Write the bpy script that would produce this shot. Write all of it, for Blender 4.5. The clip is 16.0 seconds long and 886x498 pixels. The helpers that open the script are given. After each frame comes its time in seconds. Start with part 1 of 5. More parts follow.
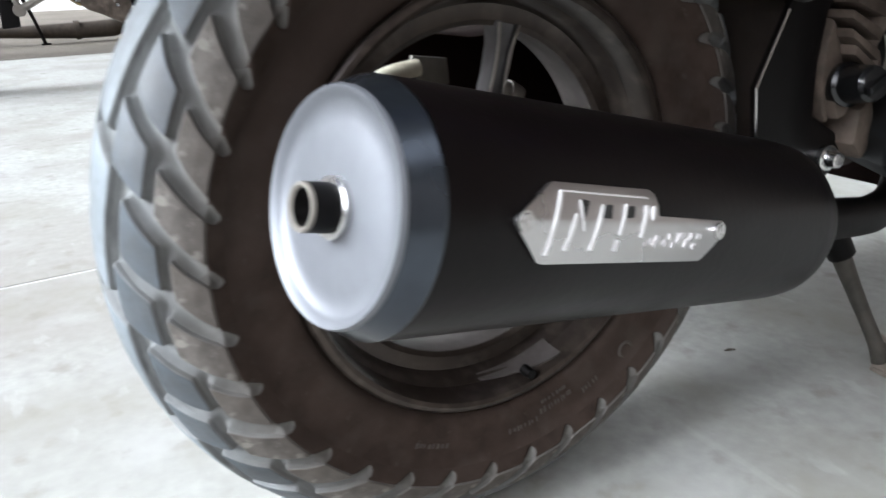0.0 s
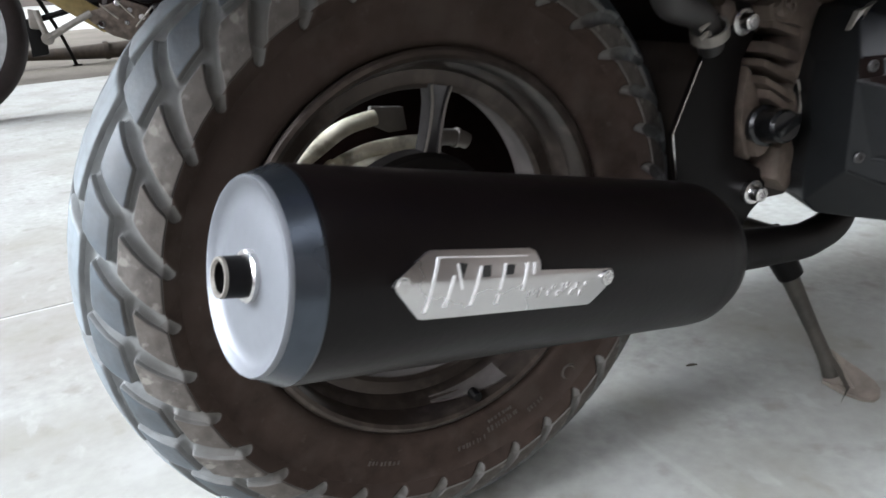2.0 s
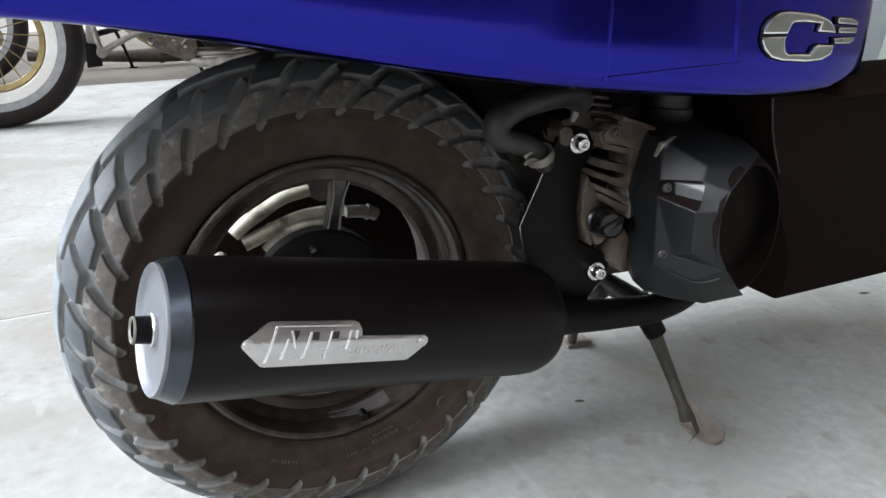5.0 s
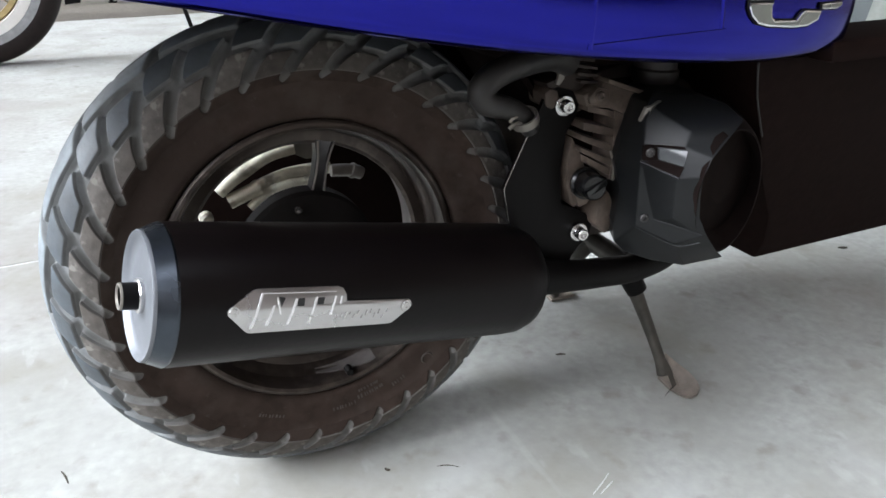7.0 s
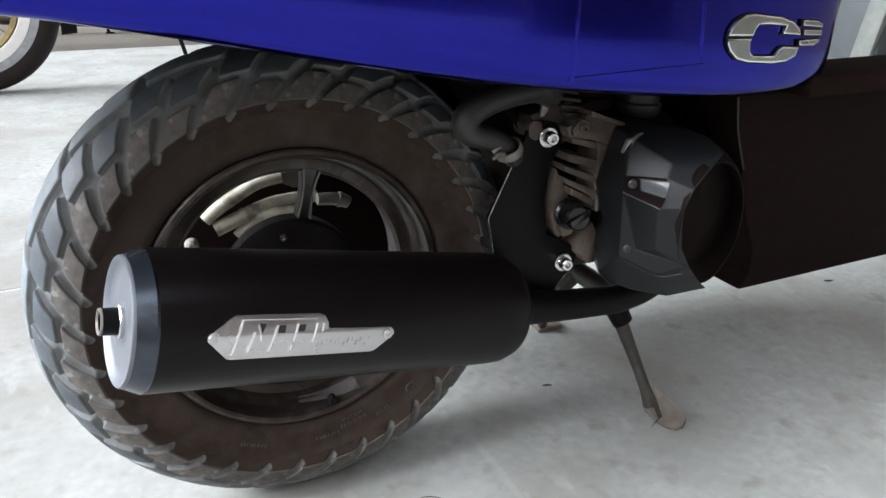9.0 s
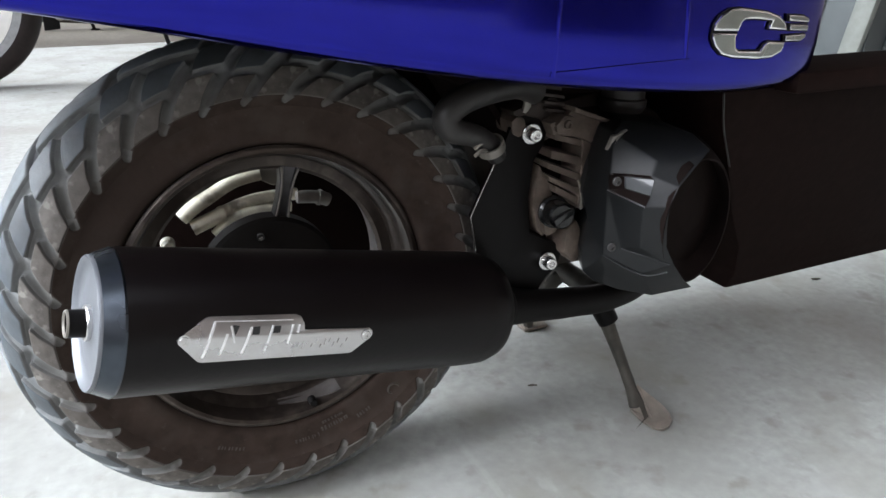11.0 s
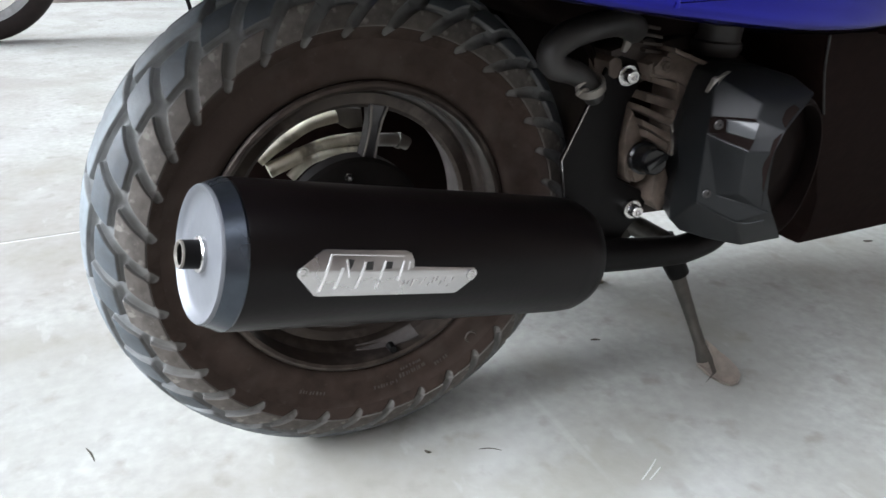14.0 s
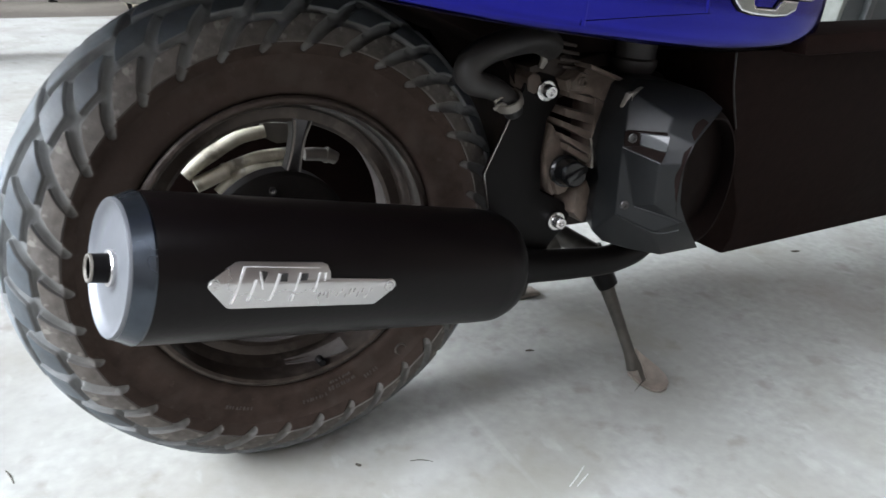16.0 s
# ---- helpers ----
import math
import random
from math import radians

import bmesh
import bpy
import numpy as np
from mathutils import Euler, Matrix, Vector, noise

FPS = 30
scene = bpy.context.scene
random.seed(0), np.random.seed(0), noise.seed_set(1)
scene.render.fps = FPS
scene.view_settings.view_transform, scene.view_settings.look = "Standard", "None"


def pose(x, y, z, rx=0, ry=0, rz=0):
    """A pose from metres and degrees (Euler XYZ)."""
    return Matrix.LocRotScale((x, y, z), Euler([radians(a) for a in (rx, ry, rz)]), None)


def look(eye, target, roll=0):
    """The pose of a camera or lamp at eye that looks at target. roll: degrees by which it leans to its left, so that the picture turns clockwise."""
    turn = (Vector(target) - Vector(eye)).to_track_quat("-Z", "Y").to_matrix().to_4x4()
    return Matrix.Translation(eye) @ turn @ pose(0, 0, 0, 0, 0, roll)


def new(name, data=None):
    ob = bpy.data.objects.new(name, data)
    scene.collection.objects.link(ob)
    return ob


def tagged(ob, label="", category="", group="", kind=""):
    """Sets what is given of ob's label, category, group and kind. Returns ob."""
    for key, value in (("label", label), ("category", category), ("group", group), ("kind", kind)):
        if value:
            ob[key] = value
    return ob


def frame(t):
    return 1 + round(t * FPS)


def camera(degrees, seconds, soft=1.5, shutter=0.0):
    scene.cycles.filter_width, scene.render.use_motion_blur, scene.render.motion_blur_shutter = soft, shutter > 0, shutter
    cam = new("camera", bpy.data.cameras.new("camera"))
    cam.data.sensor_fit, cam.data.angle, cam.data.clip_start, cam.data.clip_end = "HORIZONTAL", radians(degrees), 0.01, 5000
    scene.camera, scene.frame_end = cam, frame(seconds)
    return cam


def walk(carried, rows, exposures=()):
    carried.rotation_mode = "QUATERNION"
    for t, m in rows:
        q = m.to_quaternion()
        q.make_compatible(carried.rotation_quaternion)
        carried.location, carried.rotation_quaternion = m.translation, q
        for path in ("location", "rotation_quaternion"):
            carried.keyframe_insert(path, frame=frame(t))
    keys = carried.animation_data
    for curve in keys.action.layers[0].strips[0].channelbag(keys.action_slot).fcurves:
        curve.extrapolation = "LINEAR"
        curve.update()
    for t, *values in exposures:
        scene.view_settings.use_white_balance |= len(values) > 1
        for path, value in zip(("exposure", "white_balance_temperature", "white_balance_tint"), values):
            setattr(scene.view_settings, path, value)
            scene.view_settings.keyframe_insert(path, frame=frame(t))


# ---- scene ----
cam = camera(62.78, 16.0, shutter=0.5)
# seconds, place in metres, turn in degrees
ROWS = [
    (0.0, -0.2468, -0.3996, 0.3749, 68.33, 1.04, -30.28),
    (0.5, -0.2864, -0.3989, 0.3832, 69.37, 0.38, -29.69),
    (1.0, -0.2797, -0.4074, 0.3856, 69.38, 0.31, -29.76),
    (1.5, -0.2434, -0.4251, 0.3932, 69.08, 0.68, -30.71),
    (2.0, -0.2123, -0.4651, 0.4168, 68.49, 3.02, -28.35),
    (2.5, -0.1863, -0.5186, 0.4500, 69.26, 2.64, -27.03),
    (3.0, -0.1530, -0.5600, 0.4718, 66.85, 3.85, -26.22),
    (3.5, -0.1394, -0.5888, 0.4937, 68.30, 1.89, -25.46),
    (3.7, -0.1413, -0.6060, 0.4967, 69.30, 1.45, -24.40),
    (5.8, -0.1474, -0.6469, 0.5359, 67.20, 0.03, -23.85),
    (6.0, -0.1477, -0.6474, 0.5388, 65.82, -0.30, -24.05),
    (6.5, -0.1451, -0.6461, 0.5387, 63.68, -0.28, -24.76),
    (7.0, -0.1425, -0.6433, 0.5398, 64.14, -0.04, -24.42),
    (7.5, -0.1433, -0.6475, 0.5404, 65.27, 0.19, -23.90),
    (8.0, -0.1434, -0.6488, 0.5395, 65.38, 0.35, -23.47),
    (8.5, -0.1414, -0.6459, 0.5381, 66.19, -0.23, -24.24),
    (9.0, -0.1364, -0.6502, 0.5387, 66.64, -0.67, -24.70),
    (9.5, -0.1398, -0.6462, 0.5365, 66.06, -0.99, -24.43),
    (10.0, -0.1299, -0.6414, 0.5335, 66.21, -0.97, -25.06),
    (10.2, -0.1278, -0.6404, 0.5334, 66.45, -1.14, -25.68),
    (12.5, -0.1212, -0.6476, 0.5361, 66.45, -0.34, -24.78),
    (13.0, -0.1253, -0.6472, 0.5349, 66.63, -0.40, -24.96),
    (13.5, -0.1651, -0.6388, 0.5261, 66.42, -0.74, -26.58),
    (14.0, -0.1944, -0.6051, 0.5050, 64.10, -1.68, -25.01),
    (14.5, -0.2039, -0.5956, 0.5009, 64.07, -1.79, -25.44),
    (15.0, -0.1994, -0.5997, 0.5026, 64.91, -3.23, -26.56),
    (15.5, -0.1690, -0.6051, 0.5029, 64.85, -4.35, -29.72),
    (16.0, -0.1703, -0.6273, 0.5057, 65.55, -2.45, -28.17),
]
walk(cam, [(t, pose(*row)) for t, *row in ROWS], exposures=[(0, 1.72, 6180, 12), (0.6, 1.66, 6180, 12), (1.5, 1.54, 6180, 12), (2.2, 1.66, 6180, 12), (16, 1.66, 6180, 12)])

# ---- light ----
world = bpy.data.worlds.new("overcast_sky")
scene.world = world
world.use_nodes = True
wn = world.node_tree
wn.nodes.clear()
sky = wn.nodes.new("ShaderNodeTexSky")
sky.sky_type = "NISHITA"
sky.sun_disc = False
sky.sun_elevation, sky.sun_rotation = radians(29), radians(-82)
sky.air_density, sky.dust_density = 1.0, 1.5
bg = wn.nodes.new("ShaderNodeBackground")
bg.inputs["Strength"].default_value = 0.36
wo = wn.nodes.new("ShaderNodeOutputWorld")
grey = wn.nodes.new("ShaderNodeHueSaturation")
grey.inputs["Saturation"].default_value = 0.10
wn.links.new(sky.outputs[0], grey.inputs["Color"])
wn.links.new(grey.outputs[0], bg.inputs[0])
wn.links.new(bg.outputs[0], wo.inputs[0])

sun_data = bpy.data.lights.new("sun", "SUN")
sun_data.energy, sun_data.angle, sun_data.color = 3.15, radians(30), (0.87, 0.955, 1.0)
sun = new("sun", sun_data)
sun.matrix_world = look((-6, 1.3, 3.3), (0, 0.4, 0))

# ---- materials ----
def material(name, color, rough=0.5, metal=0.0, grain=40.0, vary=0.25, bump=0.15, stain=None, stain_scale=6.0, stain_amount=0.5,
             coat=0.0, spec=0.5, per_piece=0.0, edge=0.5):
    """A procedural surface: base colour varied at two scales, a stain colour in soft patches, and fine relief."""
    m = bpy.data.materials.new(name)
    m.use_nodes = True
    t = m.node_tree
    n, l = t.nodes, t.links
    b = n["Principled BSDF"]
    b.inputs["Metallic"].default_value = metal
    b.inputs["Coat Weight"].default_value = coat
    b.inputs["Coat Roughness"].default_value = 0.06
    b.inputs["Specular IOR Level"].default_value = spec
    co = n.new("ShaderNodeTexCoord")
    fine = n.new("ShaderNodeTexNoise")
    fine.inputs["Scale"].default_value = grain
    fine.inputs["Detail"].default_value = 6
    l.new(co.outputs["Object"], fine.inputs["Vector"])
    big = n.new("ShaderNodeTexNoise")
    big.inputs["Scale"].default_value = stain_scale
    big.inputs["Detail"].default_value = 5
    big.inputs["Roughness"].default_value = 0.6
    l.new(co.outputs["Object"], big.inputs["Vector"])
    ramp = n.new("ShaderNodeValToRGB")
    ramp.color_ramp.elements[0].position = 0.3
    ramp.color_ramp.elements[1].position = 0.72
    lo = tuple(c * (1 - vary) for c in color) + (1,)
    hi = tuple(min(1, c * (1 + vary)) for c in color) + (1,)
    ramp.color_ramp.elements[0].color, ramp.color_ramp.elements[1].color = lo, hi
    l.new(fine.outputs["Fac"], ramp.inputs["Fac"])
    last = ramp.outputs["Color"]
    if stain:
        mask = n.new("ShaderNodeMapRange")
        mask.inputs["From Min"].default_value, mask.inputs["From Max"].default_value = edge - 0.06, edge + 0.14
        mask.inputs["To Max"].default_value = stain_amount
        l.new(big.outputs["Fac"], mask.inputs["Value"])
        mix = n.new("ShaderNodeMix")
        mix.data_type = "RGBA"
        l.new(mask.outputs["Result"], mix.inputs["Factor"])
        l.new(last, mix.inputs["A"])
        mix.inputs["B"].default_value = (*stain, 1)
        last = mix.outputs["Result"]
    if per_piece:
        info = n.new("ShaderNodeObjectInfo")
        rng = n.new("ShaderNodeMapRange")
        rng.inputs["To Min"].default_value, rng.inputs["To Max"].default_value = 1 - per_piece, 1 + per_piece
        l.new(info.outputs["Random"], rng.inputs["Value"])
        hsv = n.new("ShaderNodeHueSaturation")
        l.new(rng.outputs["Result"], hsv.inputs["Value"])
        l.new(last, hsv.inputs["Color"])
        last = hsv.outputs["Color"]
    l.new(last, b.inputs["Base Color"])
    rr = n.new("ShaderNodeMapRange")
    rr.inputs["To Min"].default_value, rr.inputs["To Max"].default_value = max(0.02, rough - 0.1), min(1, rough + 0.1)
    l.new(big.outputs["Fac"], rr.inputs["Value"])
    l.new(rr.outputs["Result"], b.inputs["Roughness"])
    if bump:
        bp = n.new("ShaderNodeBump")
        bp.inputs["Strength"].default_value = bump
        bp.inputs["Distance"].default_value = 0.002
        l.new(fine.outputs["Fac"], bp.inputs["Height"])
        l.new(bp.outputs["Normal"], b.inputs["Normal"])
    return m


M_FLOOR = material("concrete", (0.332, 0.336, 0.316), 0.75, grain=70, vary=0.13, bump=0.25, stain=(0.258, 0.254, 0.234), stain_scale=3.2, stain_amount=0.6, spec=0.3)
def blotched(m, scale, colour, low, high, amount, stretch=(1, 1, 1), detail=4.0):
    """Lays one more layer of stains over a surface: soft patches where a noise passes from low to high."""
    n, l = m.node_tree.nodes, m.node_tree.links
    b = n["Principled BSDF"]
    old = b.inputs["Base Color"].links[0].from_socket
    co = n.new("ShaderNodeTexCoord")
    mp = n.new("ShaderNodeMapping")
    mp.inputs["Scale"].default_value = stretch
    mp.inputs["Rotation"].default_value = (0, 0, 0.6)
    l.new(co.outputs["Object"], mp.inputs["Vector"])
    noise = n.new("ShaderNodeTexNoise")
    noise.inputs["Scale"].default_value, noise.inputs["Detail"].default_value = scale, detail
    l.new(mp.outputs["Vector"], noise.inputs["Vector"])
    rng = n.new("ShaderNodeMapRange")
    rng.inputs["From Min"].default_value, rng.inputs["From Max"].default_value, rng.inputs["To Max"].default_value = low, high, amount
    l.new(noise.outputs["Fac"], rng.inputs["Value"])
    mix = n.new("ShaderNodeMix")
    mix.data_type = "RGBA"
    l.new(rng.outputs["Result"], mix.inputs["Factor"])
    l.new(old, mix.inputs["A"])
    mix.inputs["B"].default_value = (*colour, 1)
    l.new(mix.outputs["Result"], b.inputs["Base Color"])


blotched(M_FLOOR, 1.6, (0.215, 0.193, 0.172), 0.48, 0.72, 0.8)
blotched(M_FLOOR, 9.0, (0.355, 0.355, 0.342), 0.52, 0.70, 0.6, detail=8.0)
blotched(M_FLOOR, 26.0, (0.185, 0.172, 0.150), 0.58, 0.72, 0.55, detail=6.0)
blotched(M_FLOOR, 5.5, (0.232, 0.222, 0.192), 0.50, 0.66, 0.6, detail=7.0)
blotched(M_FLOOR, 36.0, (0.43, 0.43, 0.42), 0.645, 0.71, 0.25, (1.0, 0.4, 1.0), 5.0)
blotched(M_FLOOR, 14.0, (0.46, 0.46, 0.44), 0.66, 0.70, 0.22, (1.0, 0.08, 1.0), 5.0)
M_TANFLOOR = material("dark_tan_slab", (0.120, 0.106, 0.087), 0.85, grain=50, vary=0.15, bump=0.2, stain=(0.084, 0.072, 0.058), stain_scale=2.2, stain_amount=0.6, spec=0.2)
M_JOINT = material("joint_mortar", (0.46, 0.455, 0.44), 0.9, grain=80, vary=0.2)
M_BLOCKER = material("light_blocker_dark", (0.11, 0.092, 0.080), 0.9, grain=20, vary=0.12, stain=(0.09, 0.08, 0.07), stain_scale=1.5)
M_RUBBER = material("tyre_rubber", (0.041, 0.0288, 0.0234), 0.8, grain=60, vary=0.3, bump=0.3, stain=(0.050, 0.0375, 0.0315), stain_scale=9, stain_amount=0.7, spec=0.08)
blotched(M_RUBBER, 30.0, (0.068, 0.055, 0.046), 0.52, 0.70, 0.5, detail=7.0)
blotched(M_RUBBER, 150.0, (0.085, 0.074, 0.062), 0.66, 0.74, 0.35, detail=4.0)
# Blue sky light is put into the middle block and crown colours.
M_TREAD = material("sky_tinted_tread_rubber", (0.064, 0.077, 0.088), 0.5, spec=0.4, grain=90, vary=0.2, bump=0.3, stain=(0.049, 0.045, 0.041), stain_scale=16, stain_amount=0.6, per_piece=0.2, edge=0.5)
M_CROWN = material("worn_skylit_crown_rubber", (0.152, 0.175, 0.191), 0.55, spec=0.45, grain=90, vary=0.2, bump=0.3, stain=(0.084, 0.087, 0.087), stain_scale=16, stain_amount=0.6, per_piece=0.15)
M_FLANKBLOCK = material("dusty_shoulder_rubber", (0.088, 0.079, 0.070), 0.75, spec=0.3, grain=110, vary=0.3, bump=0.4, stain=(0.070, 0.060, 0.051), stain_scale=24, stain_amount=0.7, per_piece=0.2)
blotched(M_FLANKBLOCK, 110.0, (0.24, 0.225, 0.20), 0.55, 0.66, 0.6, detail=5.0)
M_GROOVE = material("dusty_groove", (0.182, 0.190, 0.190), 0.85, spec=0.25, grain=70, vary=0.2, bump=0.3, stain=(0.080, 0.074, 0.066), stain_scale=14)
M_SCOOP = material("brown_dusty_groove", (0.058, 0.047, 0.040), 0.85, grain=70, vary=0.25, bump=0.3, stain=(0.078, 0.065, 0.055), stain_scale=14)


def shoulder_dirt(m, colour, y0, y1, amount):
    """Brown dirt that has gathered towards the shoulders of the tyre."""
    n, l = m.node_tree.nodes, m.node_tree.links
    b = n["Principled BSDF"]
    old = b.inputs["Base Color"].links[0].from_socket
    co, sep, ab, rng, mix = (n.new(k) for k in ("ShaderNodeTexCoord", "ShaderNodeSeparateXYZ", "ShaderNodeMath", "ShaderNodeMapRange", "ShaderNodeMix"))
    ab.operation, mix.data_type = "ABSOLUTE", "RGBA"
    rng.inputs["From Min"].default_value, rng.inputs["From Max"].default_value, rng.inputs["To Max"].default_value = y0, y1, amount
    l.new(co.outputs["Object"], sep.inputs[0])
    l.new(sep.outputs["Y"], ab.inputs[0])
    l.new(ab.outputs[0], rng.inputs["Value"])
    l.new(rng.outputs["Result"], mix.inputs["Factor"])
    l.new(old, mix.inputs["A"])
    mix.inputs["B"].default_value = (*colour, 1)
    l.new(mix.outputs["Result"], b.inputs["Base Color"])


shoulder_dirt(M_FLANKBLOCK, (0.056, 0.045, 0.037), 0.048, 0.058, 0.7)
shoulder_dirt(M_GROOVE, (0.074, 0.062, 0.051), 0.030, 0.052, 0.75)
M_RIM = material("cast_rim", (0.046, 0.036, 0.030), 0.34, metal=0.5, grain=50, vary=0.3, bump=0.2, stain=(0.064, 0.050, 0.040), stain_scale=14, stain_amount=0.7)
blotched(M_RIM, 70.0, (0.15, 0.125, 0.105), 0.50, 0.72, 0.40, detail=7.0)
M_BARREL = material("dusty_bare_alloy", (0.112, 0.100, 0.094), 0.5, metal=0.25, grain=60, vary=0.2, bump=0.1, stain=(0.058, 0.050, 0.046), stain_scale=22, stain_amount=0.7)
M_HUB = material("dark_hub", (0.008, 0.0068, 0.0062), 0.6, metal=0.1, grain=60, vary=0.3, stain=(0.014, 0.0115, 0.010), stain_scale=14, spec=0.10)
M_SPOKE = material("spoke_metal", (0.075, 0.074, 0.076), 0.32, metal=0.8, grain=70, vary=0.25, stain=(0.06, 0.05, 0.045))
M_CREAM = material("dusty_cast_case", (0.86, 0.83, 0.68), 0.6, grain=45, vary=0.12, bump=0.15, stain=(0.34, 0.29, 0.21), stain_scale=16, stain_amount=0.75)
blotched(M_CREAM, 40.0, (0.10, 0.08, 0.06), 0.54, 0.66, 0.75, detail=5.0)
M_MATT = material("matt_black_paint", (0.0038, 0.0026, 0.0026), 0.36, grain=220, vary=0.15, bump=0.06, stain=(0.0050, 0.0036, 0.0036), stain_scale=14, spec=0.17)
M_CAP = material("silver_paint", (0.136, 0.142, 0.154), 0.50, metal=0.5, grain=120, vary=0.05, bump=0.03, stain=(0.126, 0.132, 0.144), stain_scale=20)
M_BAND = material("satin_silver_band", (0.062, 0.072, 0.086), 0.26, metal=0.9, grain=150, vary=0.1, bump=0.03)
M_STEEL = material("steel", (0.62, 0.61, 0.6), 0.25, metal=1.0, grain=90, vary=0.15, bump=0.06)
M_ALU = material("brushed_aluminium", (0.56, 0.55, 0.55), 0.27, metal=1.0, grain=160, vary=0.03, bump=0.0, stain=(0.53, 0.515, 0.51), stain_scale=14, stain_amount=0.3)
M_CUT = material("bright_cut", (0.92, 0.92, 0.92), 0.3, metal=0.4, grain=100, vary=0.04)
M_DARKCUT = material("dark_etched_field", (0.05, 0.05, 0.05), 0.5, metal=0.6, grain=100, vary=0.1)
M_KNOB = material("glossy_black_cap", (0.006, 0.0062, 0.0064), 0.24, grain=120, vary=0.1, bump=0.0, spec=0.6)
M_BLACK = material("black_enamel", (0.0026, 0.0020, 0.0019), 0.5, grain=120, vary=0.2, bump=0.04, spec=0.14)
M_PLASTIC = material("black_plastic", (0.0074, 0.0080, 0.0085), 0.38, grain=160, vary=0.12, bump=0.012, stain=(0.013, 0.0132, 0.0132), stain_scale=16, stain_amount=0.5, spec=0.25)
M_INTAKE = material("grey_rubber_stub", (0.030, 0.026, 0.024), 0.5, grain=80, vary=0.15, bump=0.05)
M_DULL = material("dull_black_plastic", (0.0090, 0.0048, 0.0040), 0.65, grain=90, vary=0.25, bump=0.15, stain=(0.0110, 0.0062, 0.0052), stain_scale=7, spec=0.04)
M_ENGINE = material("dirty_casting", (0.125, 0.097, 0.077), 0.6, metal=0.2, grain=60, vary=0.35, bump=0.4, stain=(0.050, 0.036, 0.028), stain_scale=26, stain_amount=0.8)
# Darker casting colour for the block and upper pieces behind the fins.
M_ENGDARK = material("dark_casting", (0.027, 0.0185, 0.0142), 0.7, grain=60, vary=0.35, bump=0.4, stain=(0.034, 0.025, 0.019), stain_scale=20, stain_amount=0.7)
M_HOSE = material("rubber_hose", (0.016, 0.015, 0.0145), 0.45, grain=80, vary=0.25, bump=0.15, stain=(0.035, 0.032, 0.029), stain_scale=20, spec=0.4)
M_BLUE = material("metallic_blue_paint", (0.0115, 0.0110, 0.255), 0.17, metal=0.95, grain=30, vary=0.04, bump=0.0, coat=0.2, stain=(0.0125, 0.0078, 0.15), stain_scale=3)
M_DULLMET = material("dull_grey_metal", (0.26, 0.27, 0.25), 0.3, metal=0.85, grain=60, vary=0.1, bump=0.0)
# Paler, glossier copy of the black plastic that carries the flat's highlight.
M_LITFLAT = material("highlit_black_plastic", (0.045, 0.049, 0.052), 0.28, grain=120, vary=0.1, bump=0.0, coat=0.8, spec=0.6)
M_CHROME = material("chrome", (0.75, 0.75, 0.76), 0.1, metal=1.0, grain=60, vary=0.05, bump=0.0)
M_STAND = material("worn_stand_steel", (0.050, 0.046, 0.039), 0.5, metal=0.35, grain=60, vary=0.35, bump=0.25, stain=(0.085, 0.076, 0.063), stain_scale=24, stain_amount=0.6)
M_FOOT = material("scuffed_foot_plate", (0.22, 0.19, 0.16), 0.5, metal=0.1, grain=50, vary=0.2, bump=0.2, stain=(0.12, 0.098, 0.08), stain_scale=30, stain_amount=0.8)
M_GOLD = material("gold_anodised", (0.24, 0.18, 0.08), 0.4, metal=0.7, grain=50, vary=0.2)
M_WHITE = material("white_enamel", (0.78, 0.76, 0.72), 0.45, grain=40, vary=0.06, stain=(0.65, 0.62, 0.56))
M_GREYRUB = material("grey_sidewall", (0.22, 0.22, 0.22), 0.7, grain=50, vary=0.15)
M_DARKRUB = material("black_tyre", (0.0125, 0.0062, 0.0054), 0.8, grain=60, vary=0.25, bump=0.2)
M_GREYMET = material("grey_casting", (0.20, 0.185, 0.165), 0.5, metal=0.5, grain=40, vary=0.25, bump=0.2, stain=(0.2, 0.18, 0.15))
M_OLDPIPE = material("rusty_pipe", (0.055, 0.042, 0.032), 0.65, metal=0.2, grain=40, vary=0.3, bump=0.3, stain=(0.06, 0.05, 0.04))
M_TUB = material("pale_plastic", (0.030, 0.035, 0.036), 0.45, grain=30, vary=0.06, stain=(0.050, 0.055, 0.055))
M_OLDMETAL = material("scorched_metal", (0.30, 0.28, 0.25), 0.45, metal=0.6, grain=30, vary=0.3, bump=0.2, stain=(0.16, 0.13, 0.10), stain_scale=12)
M_BOARD = material("tan_cardboard", (0.17, 0.140, 0.090), 0.85, grain=30, vary=0.1, bump=0.1, stain=(0.14, 0.11, 0.07), stain_scale=5)
M_LEAF = material("dry_leaf", (0.05, 0.042, 0.03), 0.8, grain=90, vary=0.3)
M_SCUFF = material("pale_scuff", (0.48, 0.48, 0.465), 0.7, grain=90, vary=0.1)
# Near-black that puts the shade of gaps and recesses into the colour.
M_VOID = material("void_black", (0.0085, 0.0050, 0.0042), 0.9, grain=40, vary=0.3, spec=0.1)


# ---- mesh helpers ----
def mesh_from(name, bm, mat, smooth=True, angle=35):
    me = bpy.data.meshes.new(name)
    bmesh.ops.recalc_face_normals(bm, faces=bm.faces)
    lim = radians(angle)
    for e in bm.edges:
        e.smooth = not (len(e.link_faces) == 2 and e.calc_face_angle(0) > lim)
    for f in bm.faces:
        f.smooth = smooth
    bm.to_mesh(me)
    bm.free()
    me.materials.append(mat)
    return me


